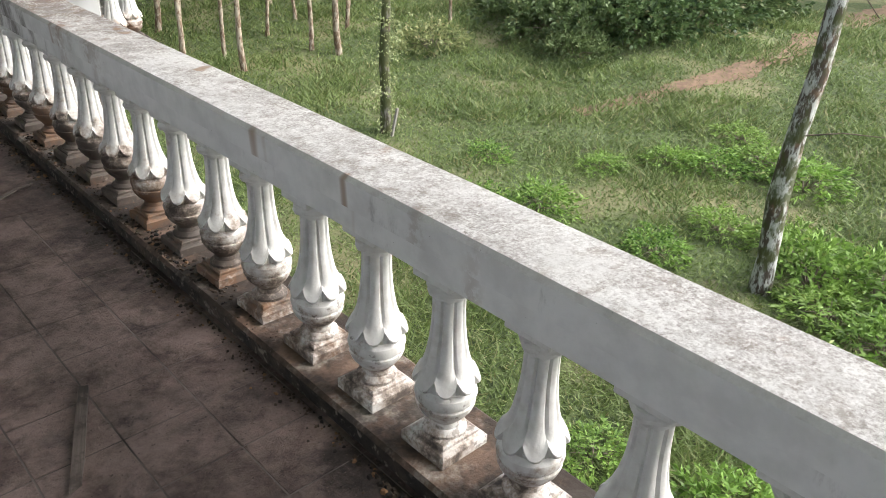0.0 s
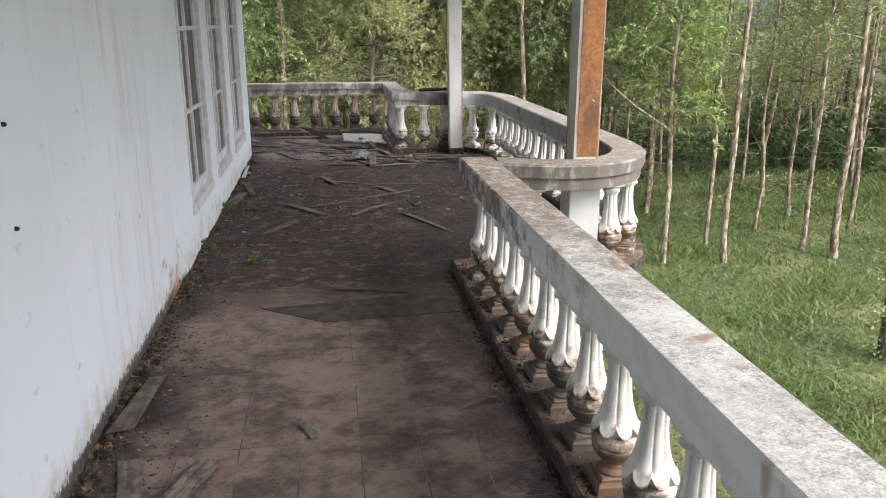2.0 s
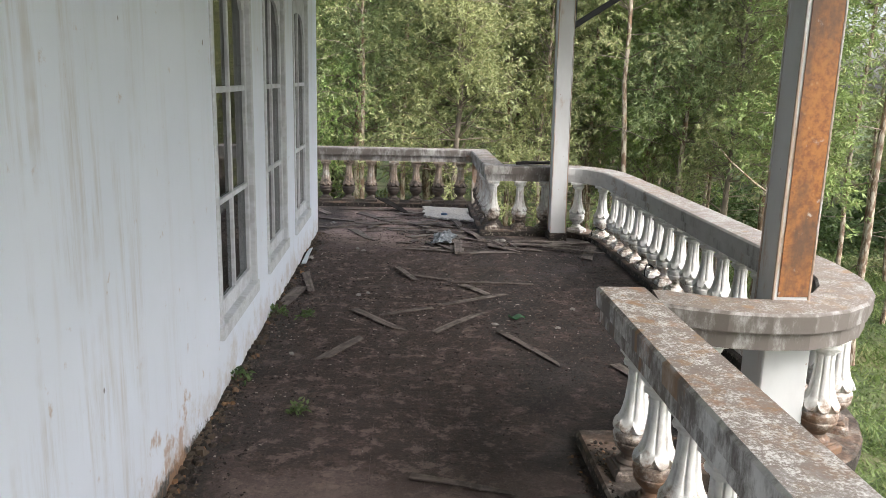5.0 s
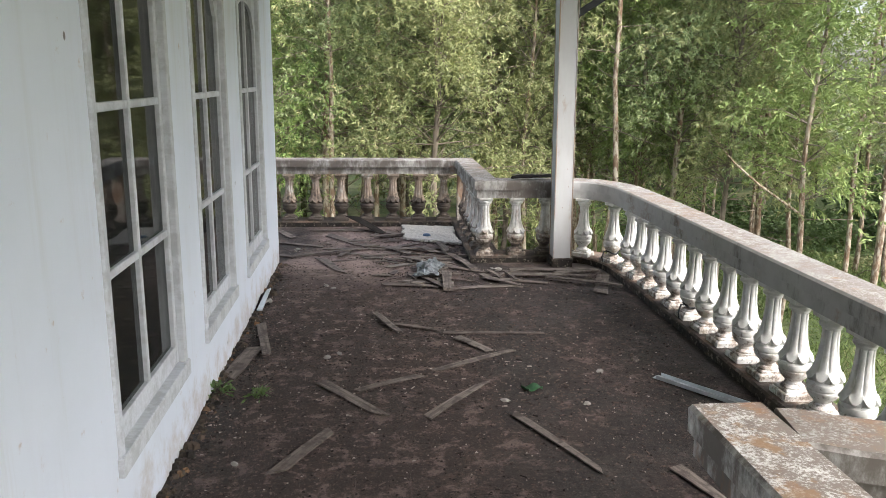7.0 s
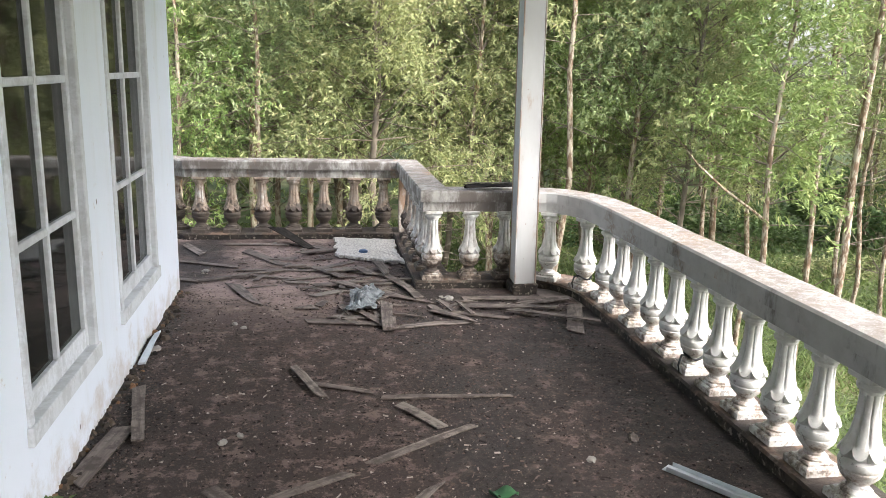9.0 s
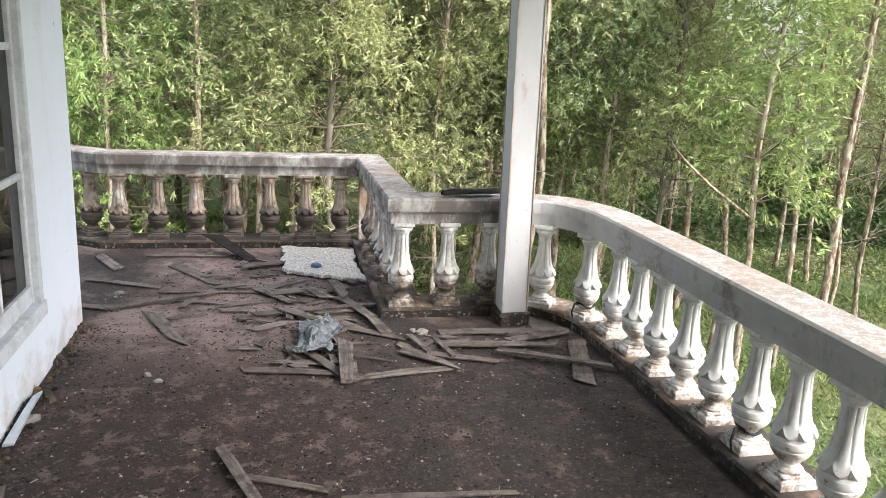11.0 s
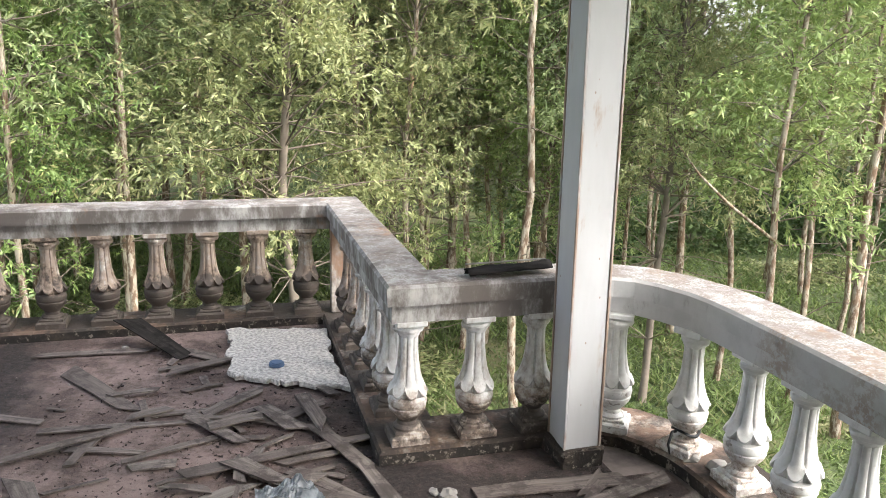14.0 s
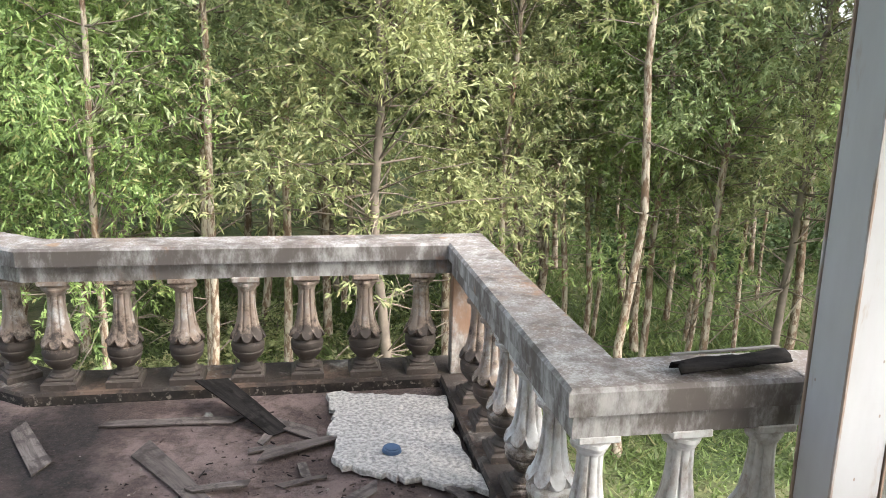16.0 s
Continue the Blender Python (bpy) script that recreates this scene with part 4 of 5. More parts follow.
part("creeper", leaf_mesh("creeper", leaves(pts, rng.normal(0, 0.5, (300, 3)), 5, 0.05, 0.016, 0.2, rng), LEAF_DEEP), None, snag)
stake = part("stake", box((-0.03, -0.02, 0), (0.03, 0.02, 0.55), 0.004), WHITE_BIT)
stake.matrix_basis = pose(8.85, 10.15, ground_height(8.85, 10.15) - 0.03, 4, 14, 20)
tagged(stake, "white painted stake leaning by the dead trunk", "stake")

thicket = shrub("dense dark-green bush at the edge of the clearing", 71, 1.9, 1.05, LEAF_DARK, 620, 0.13, 0.04)
herb = shrub("bright green herbs growing in the grass", 72, 0.6, 0.6, LEAF_HERB, 170, 0.12, 0.02)
fern = shrub("low green undergrowth between the trunks", 73, 0.9, 0.55, LEAF, 220, 0.12, 0.022)
set_down(thicket, 17.5, 11.2)
set_down(herb, 9.9, 2.8)
set_down(fern, 13.5, 14.2)
for x, y, s in ((19.2, 11.0, 1.2), (18.3, 12.6, 1.3), (20.4, 12.2, 1.4), (21.8, 11.4, 1.2), (20.0, 13.8, 1.4), (22.5, 13.2, 1.4), (16.2, 12.3, 0.9), (17.0, 13.6, 1.1), (24.4, 12.3, 1.3), (18.6, 14.8, 1.2), (21.3, 15.2, 1.3),
                (24.5, 14.8, 1.3), (15.3, 11.2, 0.6), (26.5, 13.0, 1.3), (9.6, 26, 1.1), (14, 27, 1.2), (18, 26, 1.3), (23, 24, 1.4), (28, 22, 1.5), (20, 30, 1.6), (26, 31, 1.6), (12, 31, 1.4), (32, 27, 1.7), (30, 18, 1.4)):
    plant(thicket, x, y, wood.uniform(0, 360), s, s * wood.uniform(0.8, 1.1))
for x, y, s in ((10.3, 2.1, 1.1), (9.3, 2.3, 0.9), (10.6, 3.4, 0.9), (8.9, 1.5, 1.0), (9.9, 1.2, 1.2), (11.0, 1.3, 1.0), (8.4, 0.6, 0.9), (11.9, 6.3, 0.7), (12.4, 5.6, 0.8), (7.9, 6.9, 0.7), (8.6, 6.4, 0.8), (8.0, 6.0, 0.6), (6.6, 4.6, 0.5), (13.2, 5.2, 0.9), (14.0, 6.1, 0.8), (12.9, 4.3, 1.0),
                (4.6, 0.6, 0.7), (5.2, 1.4, 0.8), (4.2, 1.8, 0.6), (5.8, 0.4, 0.9), (6.4, 1.6, 0.7), (5.0, 2.6, 0.6), (7.2, 2.2, 0.8), (6.9, 3.3, 0.7), (7.6, 4.4, 0.6), (6.2, 5.6, 0.5), (9.6, 8.4, 0.6), (10.8, 6.9, 0.6), (9.0, 4.6, 0.7), (10.4, 4.4, 0.7)):
    plant(herb, x, y, wood.uniform(0, 360), s, s * wood.uniform(0.45, 0.85))
for k in range(18):
    x, y = (wood.uniform(-5, 4), wood.uniform(16.5, 23)) if k < 15 else (wood.uniform(4, 22), wood.uniform(22, 27))
    plant(fern, x, y, wood.uniform(0, 360), wood.uniform(0.6, 1.2), wood.uniform(0.4, 0.9))

# grass
rng = np.random.default_rng(3)
count = 330000
ang, dist = rng.uniform(-0.55, 1.75, count), 3.0 + 27.0 * rng.uniform(0, 1, count) ** 1.25
gx, gy = 0.5 + dist * np.cos(ang), 0.5 + dist * np.sin(ang)
keep = (gx > 2.0) | (gy > 13.5)
gx, gy, dist = gx[keep], gy[keep], dist[keep]
patch = np.sin(gx * 1.1 + 2 * np.sin(gy * 0.7)) * np.sin(gy * 0.9 + 1.3 * np.sin(gx * 0.5)) + 0.4 * np.sin(gx * 3.3) * np.sin(gy * 2.9)
gz = np.array([ground_height(a, b) for a, b in zip(gx, gy)])
tall = (0.040 + 0.060 * np.clip(patch + 0.4, 0, 1.4)) * rng.uniform(0.5, 1.5, len(gx)) * (0.9 + dist / 28)
wide = 0.008 + 0.0008 * dist
lean = rng.normal(0, 1.0, (len(gx), 2)) * tall[:, None]
yaw = rng.uniform(0, 6.283, len(gx))
root = np.stack((gx, gy, gz - 0.01), 1)
off = np.stack((np.cos(yaw) * wide, np.sin(yaw) * wide, 0 * yaw), 1)
tip = root + np.stack((lean[:, 0], lean[:, 1], tall), 1)
tri = np.stack((root - off, root + off, tip), 1).reshape(-1, 3)
me = bpy.data.meshes.new("grass")
n = len(tri)
me.vertices.add(n)
me.vertices.foreach_set("co", tri.astype(np.float32).ravel())
me.loops.add(n)
me.loops.foreach_set("vertex_index", np.arange(n, dtype=np.int32))
me.polygons.add(n // 3)
me.polygons.foreach_set("loop_start", np.arange(0, n, 3, dtype=np.int32))
me.update(calc_edges=True)
me.materials.append(GRASS)
tagged(new("grass", me), "short meadow grass with yellowed patches", "grass", kind="stuff")

# ---- fallen boards and litter on the floor ----


def plank(x0, y0, x1, y1, w, z=0.0, z1=None, mat=None, thick=0.007, label="grey weathered ceiling board lying on the floor", seed=0):
    """A thin split board from one end to the other, with uneven, slanted ends."""
    rnd = random.Random(seed or int((x0 * 31 + y0 * 17 + x1 * 7) * 100))
    ln = math.hypot(x1 - x0, y1 - y0)
    n = max(3, int(ln / 0.12))
    bm = bmesh.new()
    s0, s1 = rnd.uniform(-0.9, 0.9), rnd.uniform(-1.3, 1.3)
    t0, t1 = rnd.uniform(0.7, 1.0), rnd.uniform(0.4, 1.0)
    rings = []
    for i in range(n + 1):
        f = i / n
        x = (f - 0.5) * ln
        taper = t0 + (t1 - t0) * f
        ring = []
        for side in (-1, 1):
            slant = (s0 if i == 0 else s1 if i == n else 0) * w * side * 0.5
            y = side * w / 2 * taper + 0.007 * noise.noise(Vector((x * 14, side * 5, seed + x0)))
            ring.append((x + slant, y))
        bow = 0.006 * math.sin(math.pi * f) * rnd.uniform(0.2, 1)
        (xa, ya), (xb, yb) = ring
        rings.append([bm.verts.new(p) for p in ((xa, ya, bow), (xb, yb, bow), (xb, yb, bow + thick), (xa, ya, bow + thick))])
    for r0, r1 in zip(rings, rings[1:]):
        for j in range(4):
            bm.faces.new((r0[j], r0[(j + 1) % 4], r1[(j + 1) % 4], r1[j]))
    bm.faces.new(rings[0])
    bm.faces.new(rings[-1])
    ob = part("board", bm, mat or WOOD)
    rise = 0.0 if z1 is None else math.degrees(math.asin((z1 - z) / max(ln, abs(z1 - z) + 0.01)))
    ob.matrix_basis = pose((x0 + x1) / 2, (y0 + y1) / 2, (z if z1 is None else (z + z1) / 2) + 0.002, 0, 0, math.degrees(math.atan2(y1 - y0, x1 - x0))) @ pose(0, 0, 0, rnd.uniform(-1, 1), -rise, 0)
    return tagged(ob, label, "board", "fallen boards")


PALE = "pale split board lying among the debris"
BOARDS = [
    (-0.09, 11.68, 0.27, 11.12, 0.125, 0), (-0.09, 10.56, 0.12, 10.04, 0.135, 0), (-0.36, 10.63, 0.29, 10.92, 0.055, 1), (0.48, 9.61, 1.00, 9.50, 0.085, 0),
    (0.82, 9.80, 1.03, 9.38, 0.055, 1), (0.72, 10.49, 0.90, 10.27, 0.11, 2), (0.52, 10.44, 1.33, 10.60, 0.09, 1),
    (1.58, 9.52, 1.08, 9.45, 0.075, 0), (1.62, 10.06, 2.26, 10.03, 0.11, 0), (1.88, 9.70, 2.45, 9.40, 0.075, 2), (1.34, 9.79, 1.86, 9.58, 0.07, 0), (1.58, 9.84, 2.26, 9.77, 0.10, 1),
    (2.00, 9.86, 2.42, 9.99, 0.085, 1), (2.42, 9.86, 2.23, 9.26, 0.115, 0), (1.36, 9.75, 1.60, 9.50, 0.08, 1), (-0.62, 11.31, -0.10, 11.07, 0.075, 0),
    (-0.10, 10.98, 0.58, 10.93, 0.05, 0), (0.52, 11.0, 0.76, 10.66, 0.10, 1), (0.60, 10.99, 0.88, 11.24, 0.09, 0), (0.78, 10.93, 1.02, 10.78, 0.07, 0), (0.92, 10.86, 1.16, 11.02, 0.09, 0),
    (0.34, 11.95, 0.66, 11.70, 0.09, 0), (0.42, 11.52, 0.78, 11.66, 0.09, 1), (-0.30, 11.93, 0.30, 11.90, 0.07, 0), (0.30, 11.05, 0.62, 11.04, 0.06, 0), (1.08, 10.76, 1.26, 10.30, 0.09, 1),
    (0.95, 10.40, 1.20, 10.10, 0.08, 0), (1.02, 10.22, 1.38, 9.98, 0.085, 0), (1.30, 10.05, 1.22, 10.42, 0.08, 1), (0.28, 10.62, 0.66, 10.76, 0.05, 0), (-0.62, 10.75, -0.36, 10.66, 0.08, 0), (-0.66, 11.95, -0.45, 11.55, 0.1, 0),
    (0.05, 10.78, 0.36, 10.68, 0.05, 0), (0.62, 10.82, 0.86, 10.88, 0.08, 2), (0.86, 11.0, 1.0, 10.74, 0.09, 1),
    (0.42, 8.78, 0.58, 8.35, 0.05, 1), (0.47, 8.57, 0.83, 8.41, 0.04, 0), (0.88, 8.34, 1.56, 8.30, 0.05, 0), (0.78, 7.66, 1.29, 7.98, 0.065, 0),
    (0.12, 7.52, 0.45, 7.07, 0.10, 0), (0.32, 7.38, 0.68, 7.585, 0.05, 0), (0.69, 7.02, 1.03, 7.45, 0.075, 0), (-0.005, 6.50, 0.21, 6.90, 0.09, 0), (1.76, 6.44, 1.86, 6.12, 0.08, 0),
    (-0.36, 8.56, -0.24, 7.95, 0.09, 1), (-0.41, 7.62, -0.33, 8.12, 0.11, 0), (-0.39, 3.38, -0.34, 3.88, 0.12, 1), (-0.30, 3.16, -0.19, 2.62, 0.10, 0), (-0.18, 2.63, 0.01, 3.10, 0.11, 1),
    (0.52, 5.09, 0.95, 4.94, 0.05, 0), (0.345, 3.36, 0.40, 3.23, 0.045, 0), (1.02, 3.39, 1.19, 3.48, 0.02, 0), (-0.40, 2.3, -0.28, 2.0, 0.09, 0),
]
rnd = random.Random(77)
for cx, cy, sx, sy, n in ((0.95, 10.35, 0.30, 0.28, 22), (0.75, 10.85, 0.35, 0.22, 16), (1.65, 9.85, 0.30, 0.16, 9), (0.95, 9.75, 0.22, 0.18, 10), (0.62, 11.55, 0.2, 0.25, 6)):
    for _ in range(n):
        x, y, a, ln = rnd.gauss(cx, sx), rnd.gauss(cy, sy), rnd.uniform(0, 3.14), rnd.uniform(0.08, 0.30)
        u, v = math.cos(a) * ln / 2, math.sin(a) * ln / 2
        if max(x + abs(u), x - abs(u)) < 1.24 or (y + abs(v) < 10.1 and x + abs(u) < 2.3):
            BOARDS.append((x - u, y - v, x + u, y + v, rnd.uniform(0.02, 0.075), rnd.choice((0, 0, 1))))
for i, (a, b, c, d, w, level) in enumerate(BOARDS):
    plank(a, b, c, d, w, 0.004 + 0.013 * level, seed=i + 1)
plank(0.52, 10.19, 0.78, 10.33, 0.08, 0.004, mat=WOOD_PALE, label=PALE, seed=90)
plank(1.135, 7.04, 1.42, 6.42, 0.055, 0.004, mat=WOOD_PALE, label=PALE, seed=91)
plank(0.96, 8.25, 1.14, 7.97, 0.075, 0.004, mat=WOOD_PALE, label=PALE, seed=92)
plank(1.035, 9.86, 1.00, 9.37, 0.10, 0.03, 0.012, thick=0.025, label="thick grey board propped on the other boards", seed=93)
plank(1.05, 11.0, 1.12, 10.72, 0.09, 0.05, 0.02, thick=0.02, label="short grey board propped on the gypsum sheet", seed=94)
plank(0.16, 12.10, 0.50, 11.74, 0.14, 0.13, 0.004, mat=WOOD_BLACK, label="black rotten board leaning on the kerb", seed=95)
bm = bmesh.new()
low, high = ([bm.verts.new((x, y, z)) for x, y in ((0.07, 4.79), (0.44, 4.515), (1.225, 4.58), (1.27, 4.95), (0.92, 4.90), (0.55, 4.85))] for z in (0.001, 0.005))
bm.faces.new(high)
bm.faces.new(low[::-1])
for i in range(6):
    bm.faces.new((low[i], low[(i + 1) % 6], high[(i + 1) % 6], high[i]))
tagged(part("plywood_sheet", bm, PLY), "thin dark plywood sheet with a pointed end on the floor", "plywood")
bm = bmesh.new()
rows = []
for i in range(15):
    f = i / 14
    row = []
    for j in range(11):
        a = math.pi * (0.02 + 0.86 * j / 10)
        r = 0.034 + 0.010 * noise.noise(Vector((f * 6, j * 0.5, 7)))
        row.append(bm.verts.new((1.69 + 0.385 * f + 0.03 * noise.noise(Vector((j * 0.9, f, 3))) * (f < 0.1), 10.468 + 0.035 * f + 1.25 * r * math.cos(a), RAIL_TOP + 0.004 + 0.012 * f + r * math.sin(a))))
    rows.append(row)
for r0, r1 in zip(rows, rows[1:]):
    for j in range(10):
        bm.faces.new((r0[j], r0[j + 1], r1[j + 1], r1[j]))
curl = thing("curled_sheet", "curled black sheet with a white upper edge on the handrail", "sheet", (0, 0, 0))
body = part("sheet", bm, WOOD_BLACK, curl, smooth=True)
body.modifiers.new("thickness", "SOLIDIFY").thickness = 0.005
part("upper_edge", sweep([(1.70, 10.500), (1.9, 10.515), (2.07, 10.53)], [(-0.028, RAIL_TOP + 0.040), (0.0, RAIL_TOP + 0.046), (0.0, RAIL_TOP + 0.052), (-0.028, RAIL_TOP + 0.046)]), WHITE_BIT, curl, "white upper edge")

strip = thing("metal_strip", "dull aluminium channel lying on the floor", "metal strip", (2.05, 7.50, 0.004))
bm = bmesh.new()
for lo, hi in (((0, -0.03, 0), (0.66, 0.03, 0.003)), ((0.02, -0.03, 0.003), (0.66, -0.027, 0.022)), ((0.02, 0.027, 0.003), (0.66, 0.03, 0.022))):
    add_box(bm, lo, hi)
part("channel", bm, ALU, strip)
strip.rotation_euler = (0, 0, math.atan2(6.98 - 7.50, 2.44 - 2.05))

# crumbling gypsum sheet
bm = bmesh.new()
edge = []
for k in range(72):
    f = k / 72 * 4
    corners = [(0.73, 12.12), (0.72, 11.38), (1.30, 11.10), (1.29, 12.0)]
    i = int(f)
    a, b = Vector(corners[i]), Vector(corners[(i + 1) % 4])
    p = a.lerp(b, f - i)
    q = noise.noise_vector(Vector((p.x * 6, p.y * 6, 2))) * 0.022 + noise.noise_vector(Vector((p.x * 25, p.y * 25, 4))) * 0.028
    edge.append((p.x + q.x + rnd.uniform(-0.016, 0.016), p.y + q.y + rnd.uniform(-0.016, 0.016)))
cx, cy = 1.01, 11.62
rings = []
for s in (1.0, 0.985, 0.9, 0.8, 0.7, 0.6, 0.5, 0.4, 0.3, 0.2):
    rings.append([bm.verts.new((cx + (x - cx) * s, cy + (y - cy) * s, 0.018 + (0.017 if s < 1 else 0.006) + 0.007 * noise.noise(Vector(((cx + (x - cx) * s) * 30, (cy + (y - cy) * s) * 30, 1))))) for x, y in edge])
base = [bm.verts.new((x, y, 0.012)) for x, y in edge]
for r0, r1 in zip([base] + rings, rings):
    for j in range(72):
        bm.faces.new((r0[j], r0[(j + 1) % 72], r1[(j + 1) % 72], r1[j]))
bm.faces.new(rings[-1])
bm.faces.new(base)
tagged(part("gypsum_sheet", bm, GYPSUM, smooth=False), "crumbling white gypsum ceiling sheet lying on boards", "ceiling sheet")

lid = bmesh.new()
bmesh.ops.create_cone(lid, cap_ends=True, segments=24, radius1=0.042, radius2=0.038, depth=0.014)
bmesh.ops.create_cone(lid, cap_ends=True, segments=24, radius1=0.030, radius2=0.028, depth=0.005, matrix=Matrix.Translation((0, 0, 0.0092)))
lid = part("lid", lid, BLUE)
lid.matrix_basis = pose(0.965, 11.46, 0.047, 3, 2, 0)
tagged(lid, "faded blue plastic lid lying on the gypsum sheet", "lid")

# crumpled plastic sheet
bm = bmesh.new()
n = 34
grid = []
for i in range(n):
    row = []
    for j in range(n):
        u, v = i / (n - 1) - 0.5, j / (n - 1) - 0.5
        x, y = 0.88 + u * 0.24 + 0.08 * v, 9.98 + v * 0.52
        q = Vector((x * 7, y * 7, 3))
        lift = 0.03 * abs(noise.noise(q)) + 0.04 * abs(noise.noise(q * 2.3)) + 0.02 * abs(noise.noise(q * 5.7)) + 0.035 * math.exp(-(u * u * 14 + v * v * 5))
        off = noise.noise_vector(q * 0.9) * 0.05
        row.append(bm.verts.new((x + off.x, y + off.y, 0.03 + lift)))
    grid.append(row)
for i in range(n - 1):
    for j in range(n - 1):
        bm.faces.new((grid[i][j], grid[i + 1][j], grid[i + 1][j + 1], grid[i][j + 1]))
sheet = part("plastic_sheet", bm, PLASTIC)
sheet.modifiers.new("thickness", "SOLIDIFY").thickness = 0.002
tagged(sheet, "crumpled blue-grey plastic sheet among broken boards", "plastic sheet")

# green leaf
bm = bmesh.new()
rows = []
for i in range(9):
    f = i / 8
    w = 0.05 * math.sin(math.pi * min(1, f * 0.94 + 0.06)) ** 0.8
    rows.append([bm.verts.new((f * 0.12 - 0.06, s * w * 0.75, 0.006 + 0.012 * abs(s) + 0.012 * math.sin(f * 7 + s))) for s in (-1, 0, 1)])
for r0, r1 in zip(rows, rows[1:]):
    for j in range(2):
        bm.faces.new((r0[j], r0[j + 1], r1[j + 1], r1[j]))
leaf = part("fallen_leaf", bm, GREEN_LEAF, smooth=True)
leaf.modifiers.new("thickness", "SOLIDIFY").thickness = 0.001
leaf.matrix_basis = pose(1.29, 7.35, 0.002, 0, 0, 170)
tagged(leaf, "fresh green leaf fallen on the dirty floor", "leaf")


def rubble(name, label, x, y, size, mat, z=0.0, seed=1):
    bm = bmesh.new()
    bmesh.ops.create_icosphere(bm, subdivisions=2, radius=1)
    for v in bm.verts:
        v.co = v.co * (0.8 + 0.45 * noise.noise(v.co * 1.6 + Vector((seed, 0, 0))))
        v.co = Vector((v.co.x * size, v.co.y * size * 0.7, max(-0.3, v.co.z) * size * 0.45))
    ob = part(name, bm, mat)
    ob.matrix_basis = pose(x, y, z + size * 0.12, 0, 0, seed * 47)
    return tagged(ob, label, "rubble", "rubble on the floor")


for i, (x, y, s, z) in enumerate(((1.52, 10.08, 0.055, 0), (1.47, 10.12, 0.035, 0), (2.62, 9.93, 0.07, KERB_TOP), (2.55, 10.02, 0.05, KERB_TOP), (-0.40, 9.15, 0.06, 0), (0.16, 11.97, 0.04, 0), (0.02, 11.93, 0.03, 0),
                                  (-0.35, 10.98, 0.04, 0), (0.13, 7.93, 0.035, 0), (0.20, 7.99, 0.03, 0), (1.12, 7.22, 0.03, 0), (1.55, 7.15, 0.03, 0), (2.02, 7.78, 0.045, 0), (0.02, 9.60, 0.035, 0), (0.08, 9.52, 0.03, 0), (0.5, 9.95, 0.04, 0), (1.75, 7.6, 0.035, 0), (-0.2, 6.6, 0.025, 0))):
    rubble("rubble", "pale broken plaster lump on the floor", x, y, s, WHITE_BIT if i not in (12, 15) else WOOD, z, i + 1)



def cord(label, x, y, z, r, tail, seed):
    """A dark strap tied round a baluster's neck, its end hanging."""
    t = thing("cord", label, "cord", (x, y, z))
    ring = [(r * math.cos(a), r * math.sin(a), 0.012 * math.sin(2 * a + seed)) for a in (i * math.pi / 9 for i in range(19))]
    part("loop", bulk("loop", *tube(ring, [0.007] * 19, 6, seed), BRACKET, True), None, t)
    end = [(-r, -0.01, 0), (-r - 0.03, -0.03, 0.01), (-r - 0.05, -0.04, -tail * 0.5), (-r - 0.045, -0.05, -tail)]
    part("end", bulk("end", *tube(end, [0.007, 0.007, 0.006, 0.004], 6, seed), BRACKET, True), None, t)
    return t


cord("black strap tied round a baluster foot", 2.57, 10.11, 0.155, 0.055, 0.08, 1)
cord("black strap tied round a baluster neck", 2.632, 8.435, 0.155, 0.055, 0.09, 2)

plank(-0.425, 8.92, -0.405, 9.30, 0.055, 0.002, 0.055, mat=ALU, thick=0.012, label="white metal offcut leaning at the wall foot", seed=99)

plank(0.817, 1.834, 0.647, 1.439, 0.03, 0.002, thick=0.012, label="narrow grey stick lying on the tiles", seed=101)

# wall plugs
plug = bmesh.new()
bmesh.ops.create_cone(plug, cap_ends=True, segments=14, radius1=0.008, radius2=0.006, depth=0.012)
plug = part("wall_plug", plug, BRACKET)
plug.matrix_basis = pose(WALL_X + 0.005, 2.928, 1.652, 0, 90, 0)
tagged(plug, "dark plastic plug in the white wall", "wall plug", "plugs in the wall")
for y, z in ((2.889, 1.329), (2.864, 1.012)):
    copy_thing(plug, pose(WALL_X + 0.005, y, z, 0, 90, 0))

# moss and soil crusts along the wall foot and the kerb
rnd = random.Random(55)
verts, faces = [], []
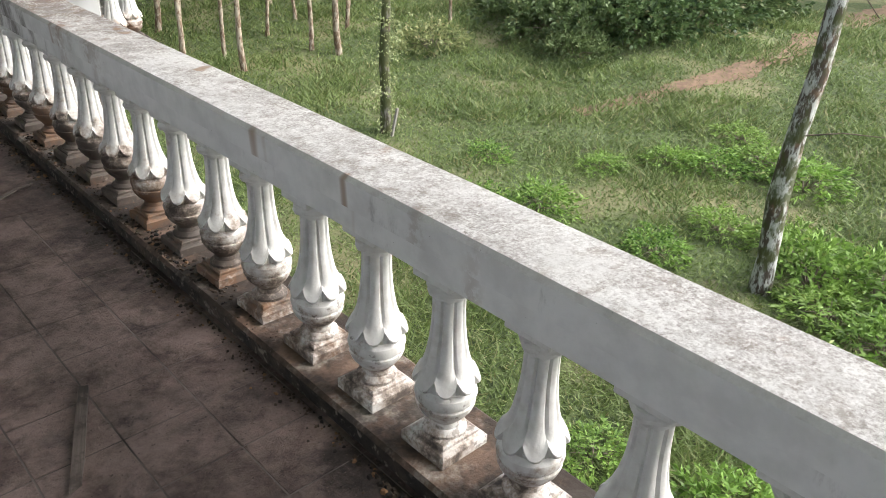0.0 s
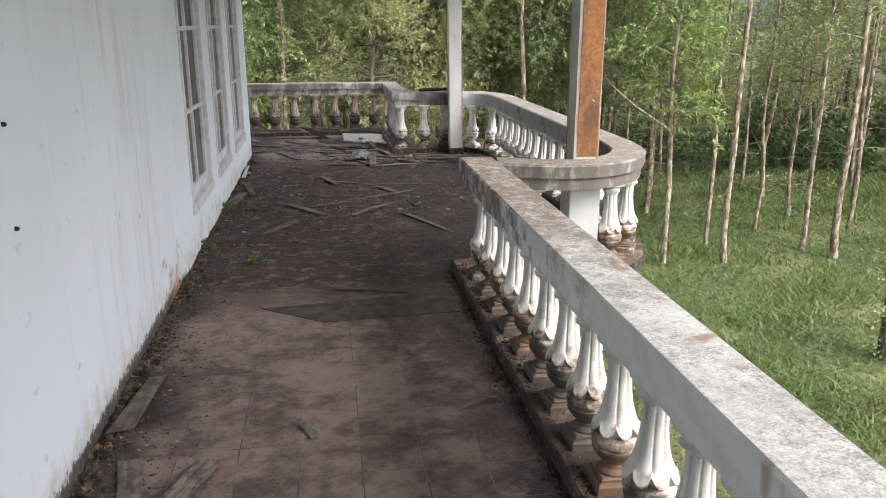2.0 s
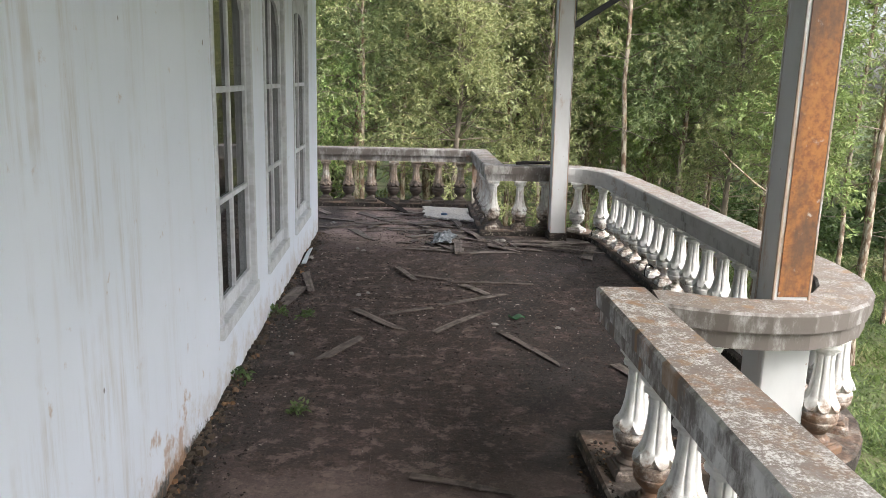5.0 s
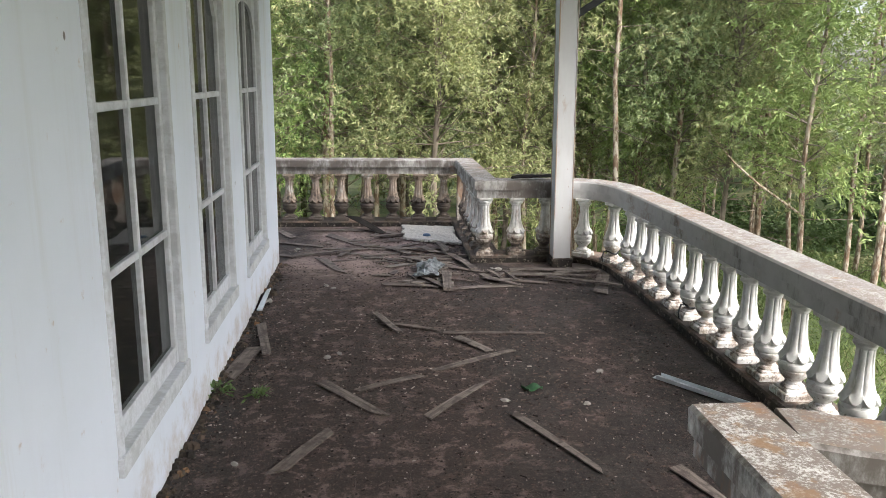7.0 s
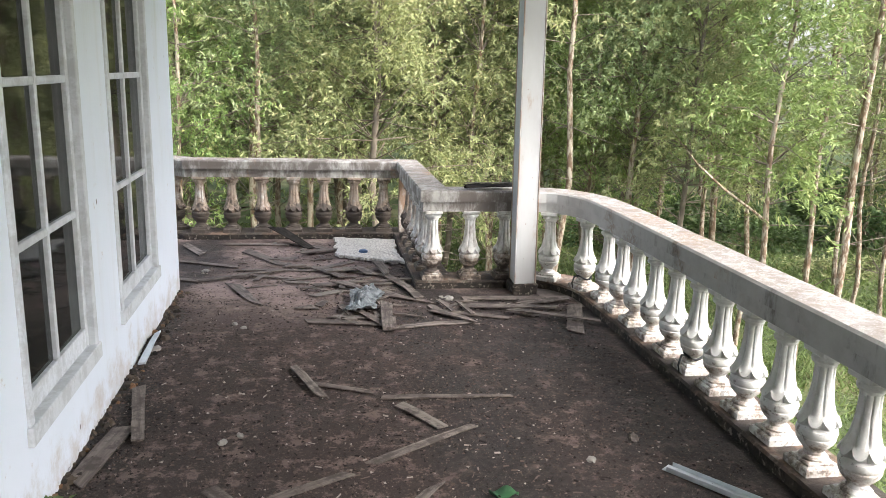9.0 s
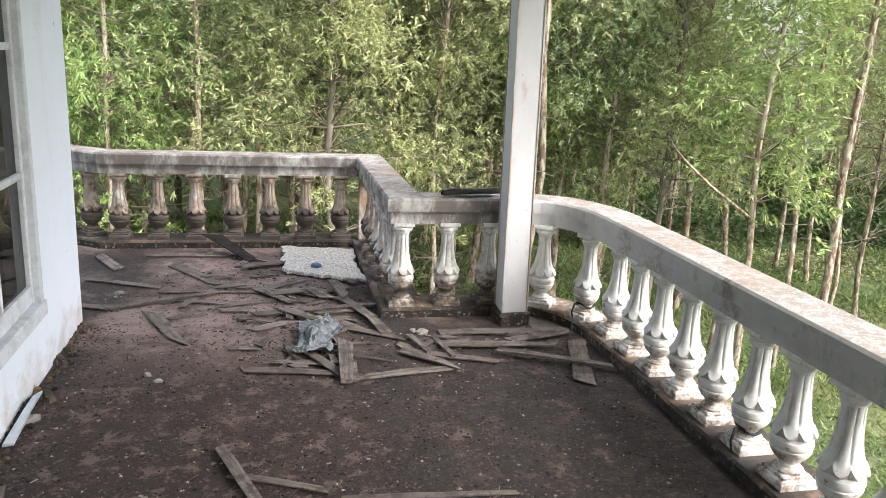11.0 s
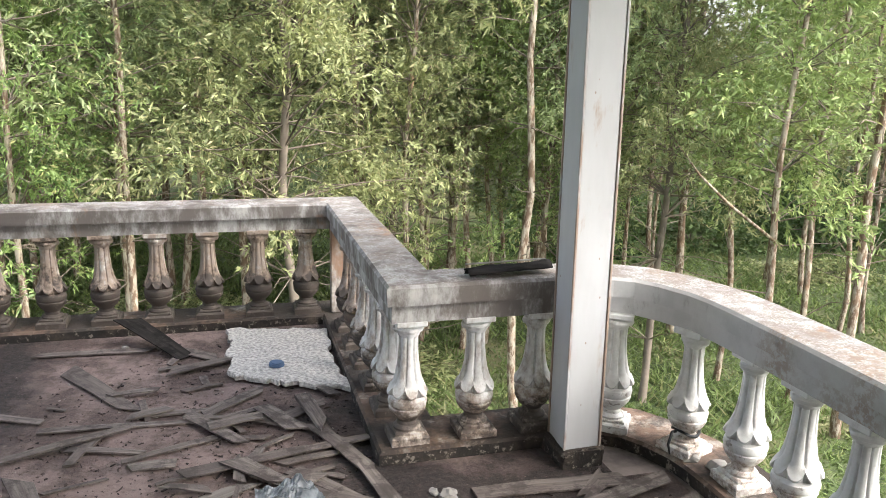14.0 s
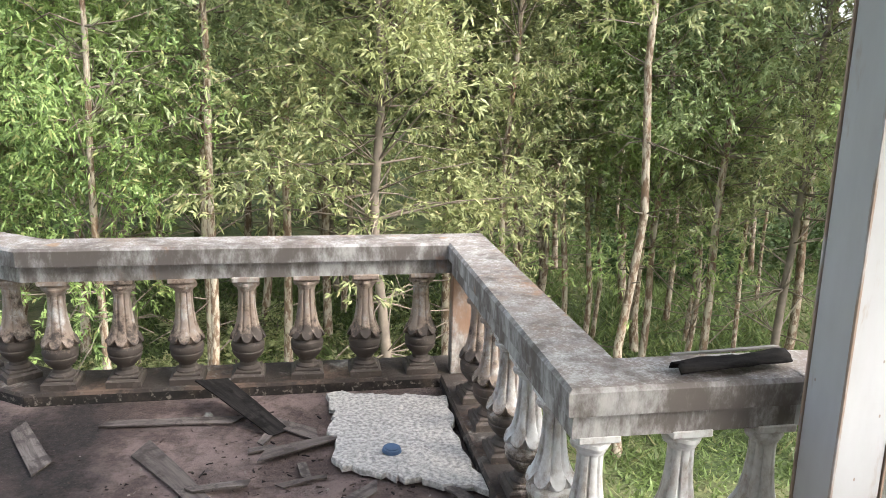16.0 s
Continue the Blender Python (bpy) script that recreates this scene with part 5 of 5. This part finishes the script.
for i in range(3400):
    if i < 1700:
        x, y, z, r = WALL_X + abs(rnd.gauss(0, 0.035)), rnd.uniform(0.3, 6.4) if i < 1400 else rnd.uniform(6.4, 10.4), 0.0, rnd.uniform(0.005, 0.022)
    elif i < 2700:
        x, y, z, r = 1.325 + abs(rnd.gauss(0, 0.05)), rnd.uniform(1.6, 5.3), KERB_TOP - 0.003, rnd.uniform(0.002, 0.009)
    else:
        x, y, z, r = 1.285 - abs(rnd.gauss(0, 0.03)), rnd.uniform(0.6, 5.3), 0.0, rnd.uniform(0.002, 0.009)
    r *= 0.4 + max(0.0, 0.9 + 1.2 * noise.noise(Vector((x * 2, y * 2.2, 8))))
    b, a0 = len(verts), rnd.uniform(0, 6.28)
    for k in range(5):
        q = r * rnd.uniform(0.6, 1.2)
        verts.append((x + q * math.cos(a0 + k * 1.257), y + q * math.sin(a0 + k * 1.257), z))
    for k in range(5):
        q = r * rnd.uniform(0.35, 0.7)
        verts.append((x + q * math.cos(a0 + k * 1.257), y + q * math.sin(a0 + k * 1.257), z + r * rnd.uniform(0.5, 0.9)))
    faces += [(b + k, b + (k + 1) % 5, b + 5 + (k + 1) % 5, b + 5 + k) for k in range(5)] + [tuple(b + 5 + k for k in range(5))]
tagged(part("moss", bulk("moss", verts, faces, MOSS), None), "black moss and soil crusts along wall foot and kerb", "moss", kind="stuff")

# weeds along the wall foot
for i, (x, y, s) in enumerate(((-0.42, 7.40, 0.05), (-0.20, 7.34, 0.035), (-0.42, 6.16, 0.05), (-0.05, 5.75, 0.025))):
    weed = shrub("small green weed sprouting at the wall foot", 80 + i, s, s * 0.8, LEAF_DARK, 12, 0.035, 0.008, 0.1)
    weed.name = "weed"
    weed.matrix_basis = pose(x, y, 0.0)
    tagged(weed, category="weed", group="weeds at the wall")

# litter of splinters and chips
rnd = random.Random(21)
verts, faces = [], []
spots = [(0.9, 10.2, 0.5, 420), (1.7, 9.85, 0.45, 260), (0.6, 11.0, 0.6, 330), (0.75, 7.9, 0.6, 520), (0.9, 11.6, 0.5, 140), (0.3, 7.2, 0.6, 260), (0.9, 8.8, 0.8, 260), (1.4, 7.0, 0.5, 150)]
for cx, cy, spread, n in spots:
    for _ in range(n):
        x, y = rnd.gauss(cx, spread), rnd.gauss(cy, spread)
        if not (-0.4 < x < (1.28 if y > 10.1 or y < 5.4 else 2.4) and y < 12.0):
            continue
        a, ln, w, h = rnd.uniform(0, 6.28), rnd.uniform(0.005, 0.032) * rnd.uniform(0.5, 1.4), rnd.uniform(0.002, 0.007), rnd.uniform(0.002, 0.006)
        c, s = math.cos(a) * ln / 2, math.sin(a) * ln / 2
        px, py = -math.sin(a) * w / 2, math.cos(a) * w / 2
        b = len(verts)
        for z in (0.0, h):
            verts += [(x - c - px, y - s - py, z), (x + c - px, y + s - py, z), (x + c + px, y + s + py, z), (x - c + px, y - s + py, z)]
        faces += [tuple(b + k for k in q) for q in ((4, 5, 6, 7), (0, 1, 5, 4), (1, 2, 6, 5), (2, 3, 7, 6), (3, 0, 4, 7))]
for i in range(15000):
    x, y = (-0.44 + abs(rnd.gauss(0, 0.16)), rnd.uniform(0.5, 10.4)) if i < 3600 else (rnd.uniform(-0.44, 2.4), rnd.triangular(5.2, 11.9, 7.9))
    if x > 1.28 and not 5.75 < y < 9.9:
        continue
    a, ln, h = rnd.uniform(0, 6.28), rnd.uniform(0.004, 0.017) * rnd.uniform(0.6, 1.8), rnd.uniform(0.002, 0.009)
    b = len(verts)
    for k in range(3):
        verts.append((x + math.cos(a + 2.1 * k) * ln / 2, y + math.sin(a + 2.1 * k) * ln / 2, 0.001))
    verts.append((x, y, h))
    faces += [(b, b + 1, b + 3), (b + 1, b + 2, b + 3), (b + 2, b, b + 3)]
tagged(part("litter", bulk("litter", verts, faces, LITTER), None), "dark splinters, chips and soil scattered on the floor", "litter", kind="stuff")

# ---- floor tiles ----
STEP, X0, Y0 = 0.2365, 0.105, 2.257
tile_mesh = mesh_of(box((-STEP / 2 + 0.0026, -STEP / 2 + 0.0026, -0.011), (STEP / 2 - 0.0026, STEP / 2 - 0.0026, 0.0), 0.0006), "tile")
tile_mesh.materials.append(TILE)
close_tile = mesh_of(box((-STEP / 2 + 0.0004, -STEP / 2 + 0.0004, -0.011), (STEP / 2 - 0.0004, STEP / 2 - 0.0004, 0.0), 0.0003), "tile")
close_tile.materials.append(TILE)
rnd = random.Random(4)
joined_v, joined_f = [], []


def in_bay(x, y):
    if not 5.0 < y < 10.6 or x < 1.3:
        return False
    edge = 2.6 if 6.0 < y < 9.8 else 2.6 - 0.9 * min(1, abs(y - (6.0 if y < 8 else 9.8)))
    return x < edge


for i in range(-16, 14):
    for j in range(-28, 52):
        x, y = X0 + (i + 0.5) * STEP, Y0 + (j + 0.5) * STEP
        inside = WALL_X - STEP / 2 < x < 1.42 and START < y < 12.35
        around = y > WALL_END and -2.2 < x < 1.42 and y < 12.35 + max(0, -0.66 - x) * 0.5
        if not (inside or around or in_bay(x, y)):
            continue
        dz = rnd.uniform(-0.0006, 0.0004)
        if 0.4 < y < 6.4 and -0.6 < x < 1.45:
            t = part("tile", tile_mesh if y < 3.1 or (y < 4.6 and rnd.random() < 0.3) else close_tile, None, floor)
            t.matrix_basis = pose(x, y, dz, rnd.uniform(-0.15, 0.15), rnd.uniform(-0.15, 0.15), 90 * rnd.randrange(4))
        else:
            b, h = len(joined_v), STEP / 2 - (0.0011 if y < 0.5 else 0.0002)
            joined_v += [(x - h, y - h, dz), (x + h, y - h, dz), (x + h, y + h, dz), (x - h, y + h, dz),
                         (x - h, y - h, -0.011), (x + h, y - h, -0.011), (x + h, y + h, -0.011), (x - h, y + h, -0.011)]
            joined_f += [tuple(b + k for k in q) for q in ((0, 1, 2, 3), (0, 4, 5, 1), (1, 5, 6, 2), (2, 6, 7, 3), (3, 7, 4, 0))]
more = part("tiles", bulk("tiles", joined_v, joined_f, TILE), None, floor)
more["kind"] = "stuff"
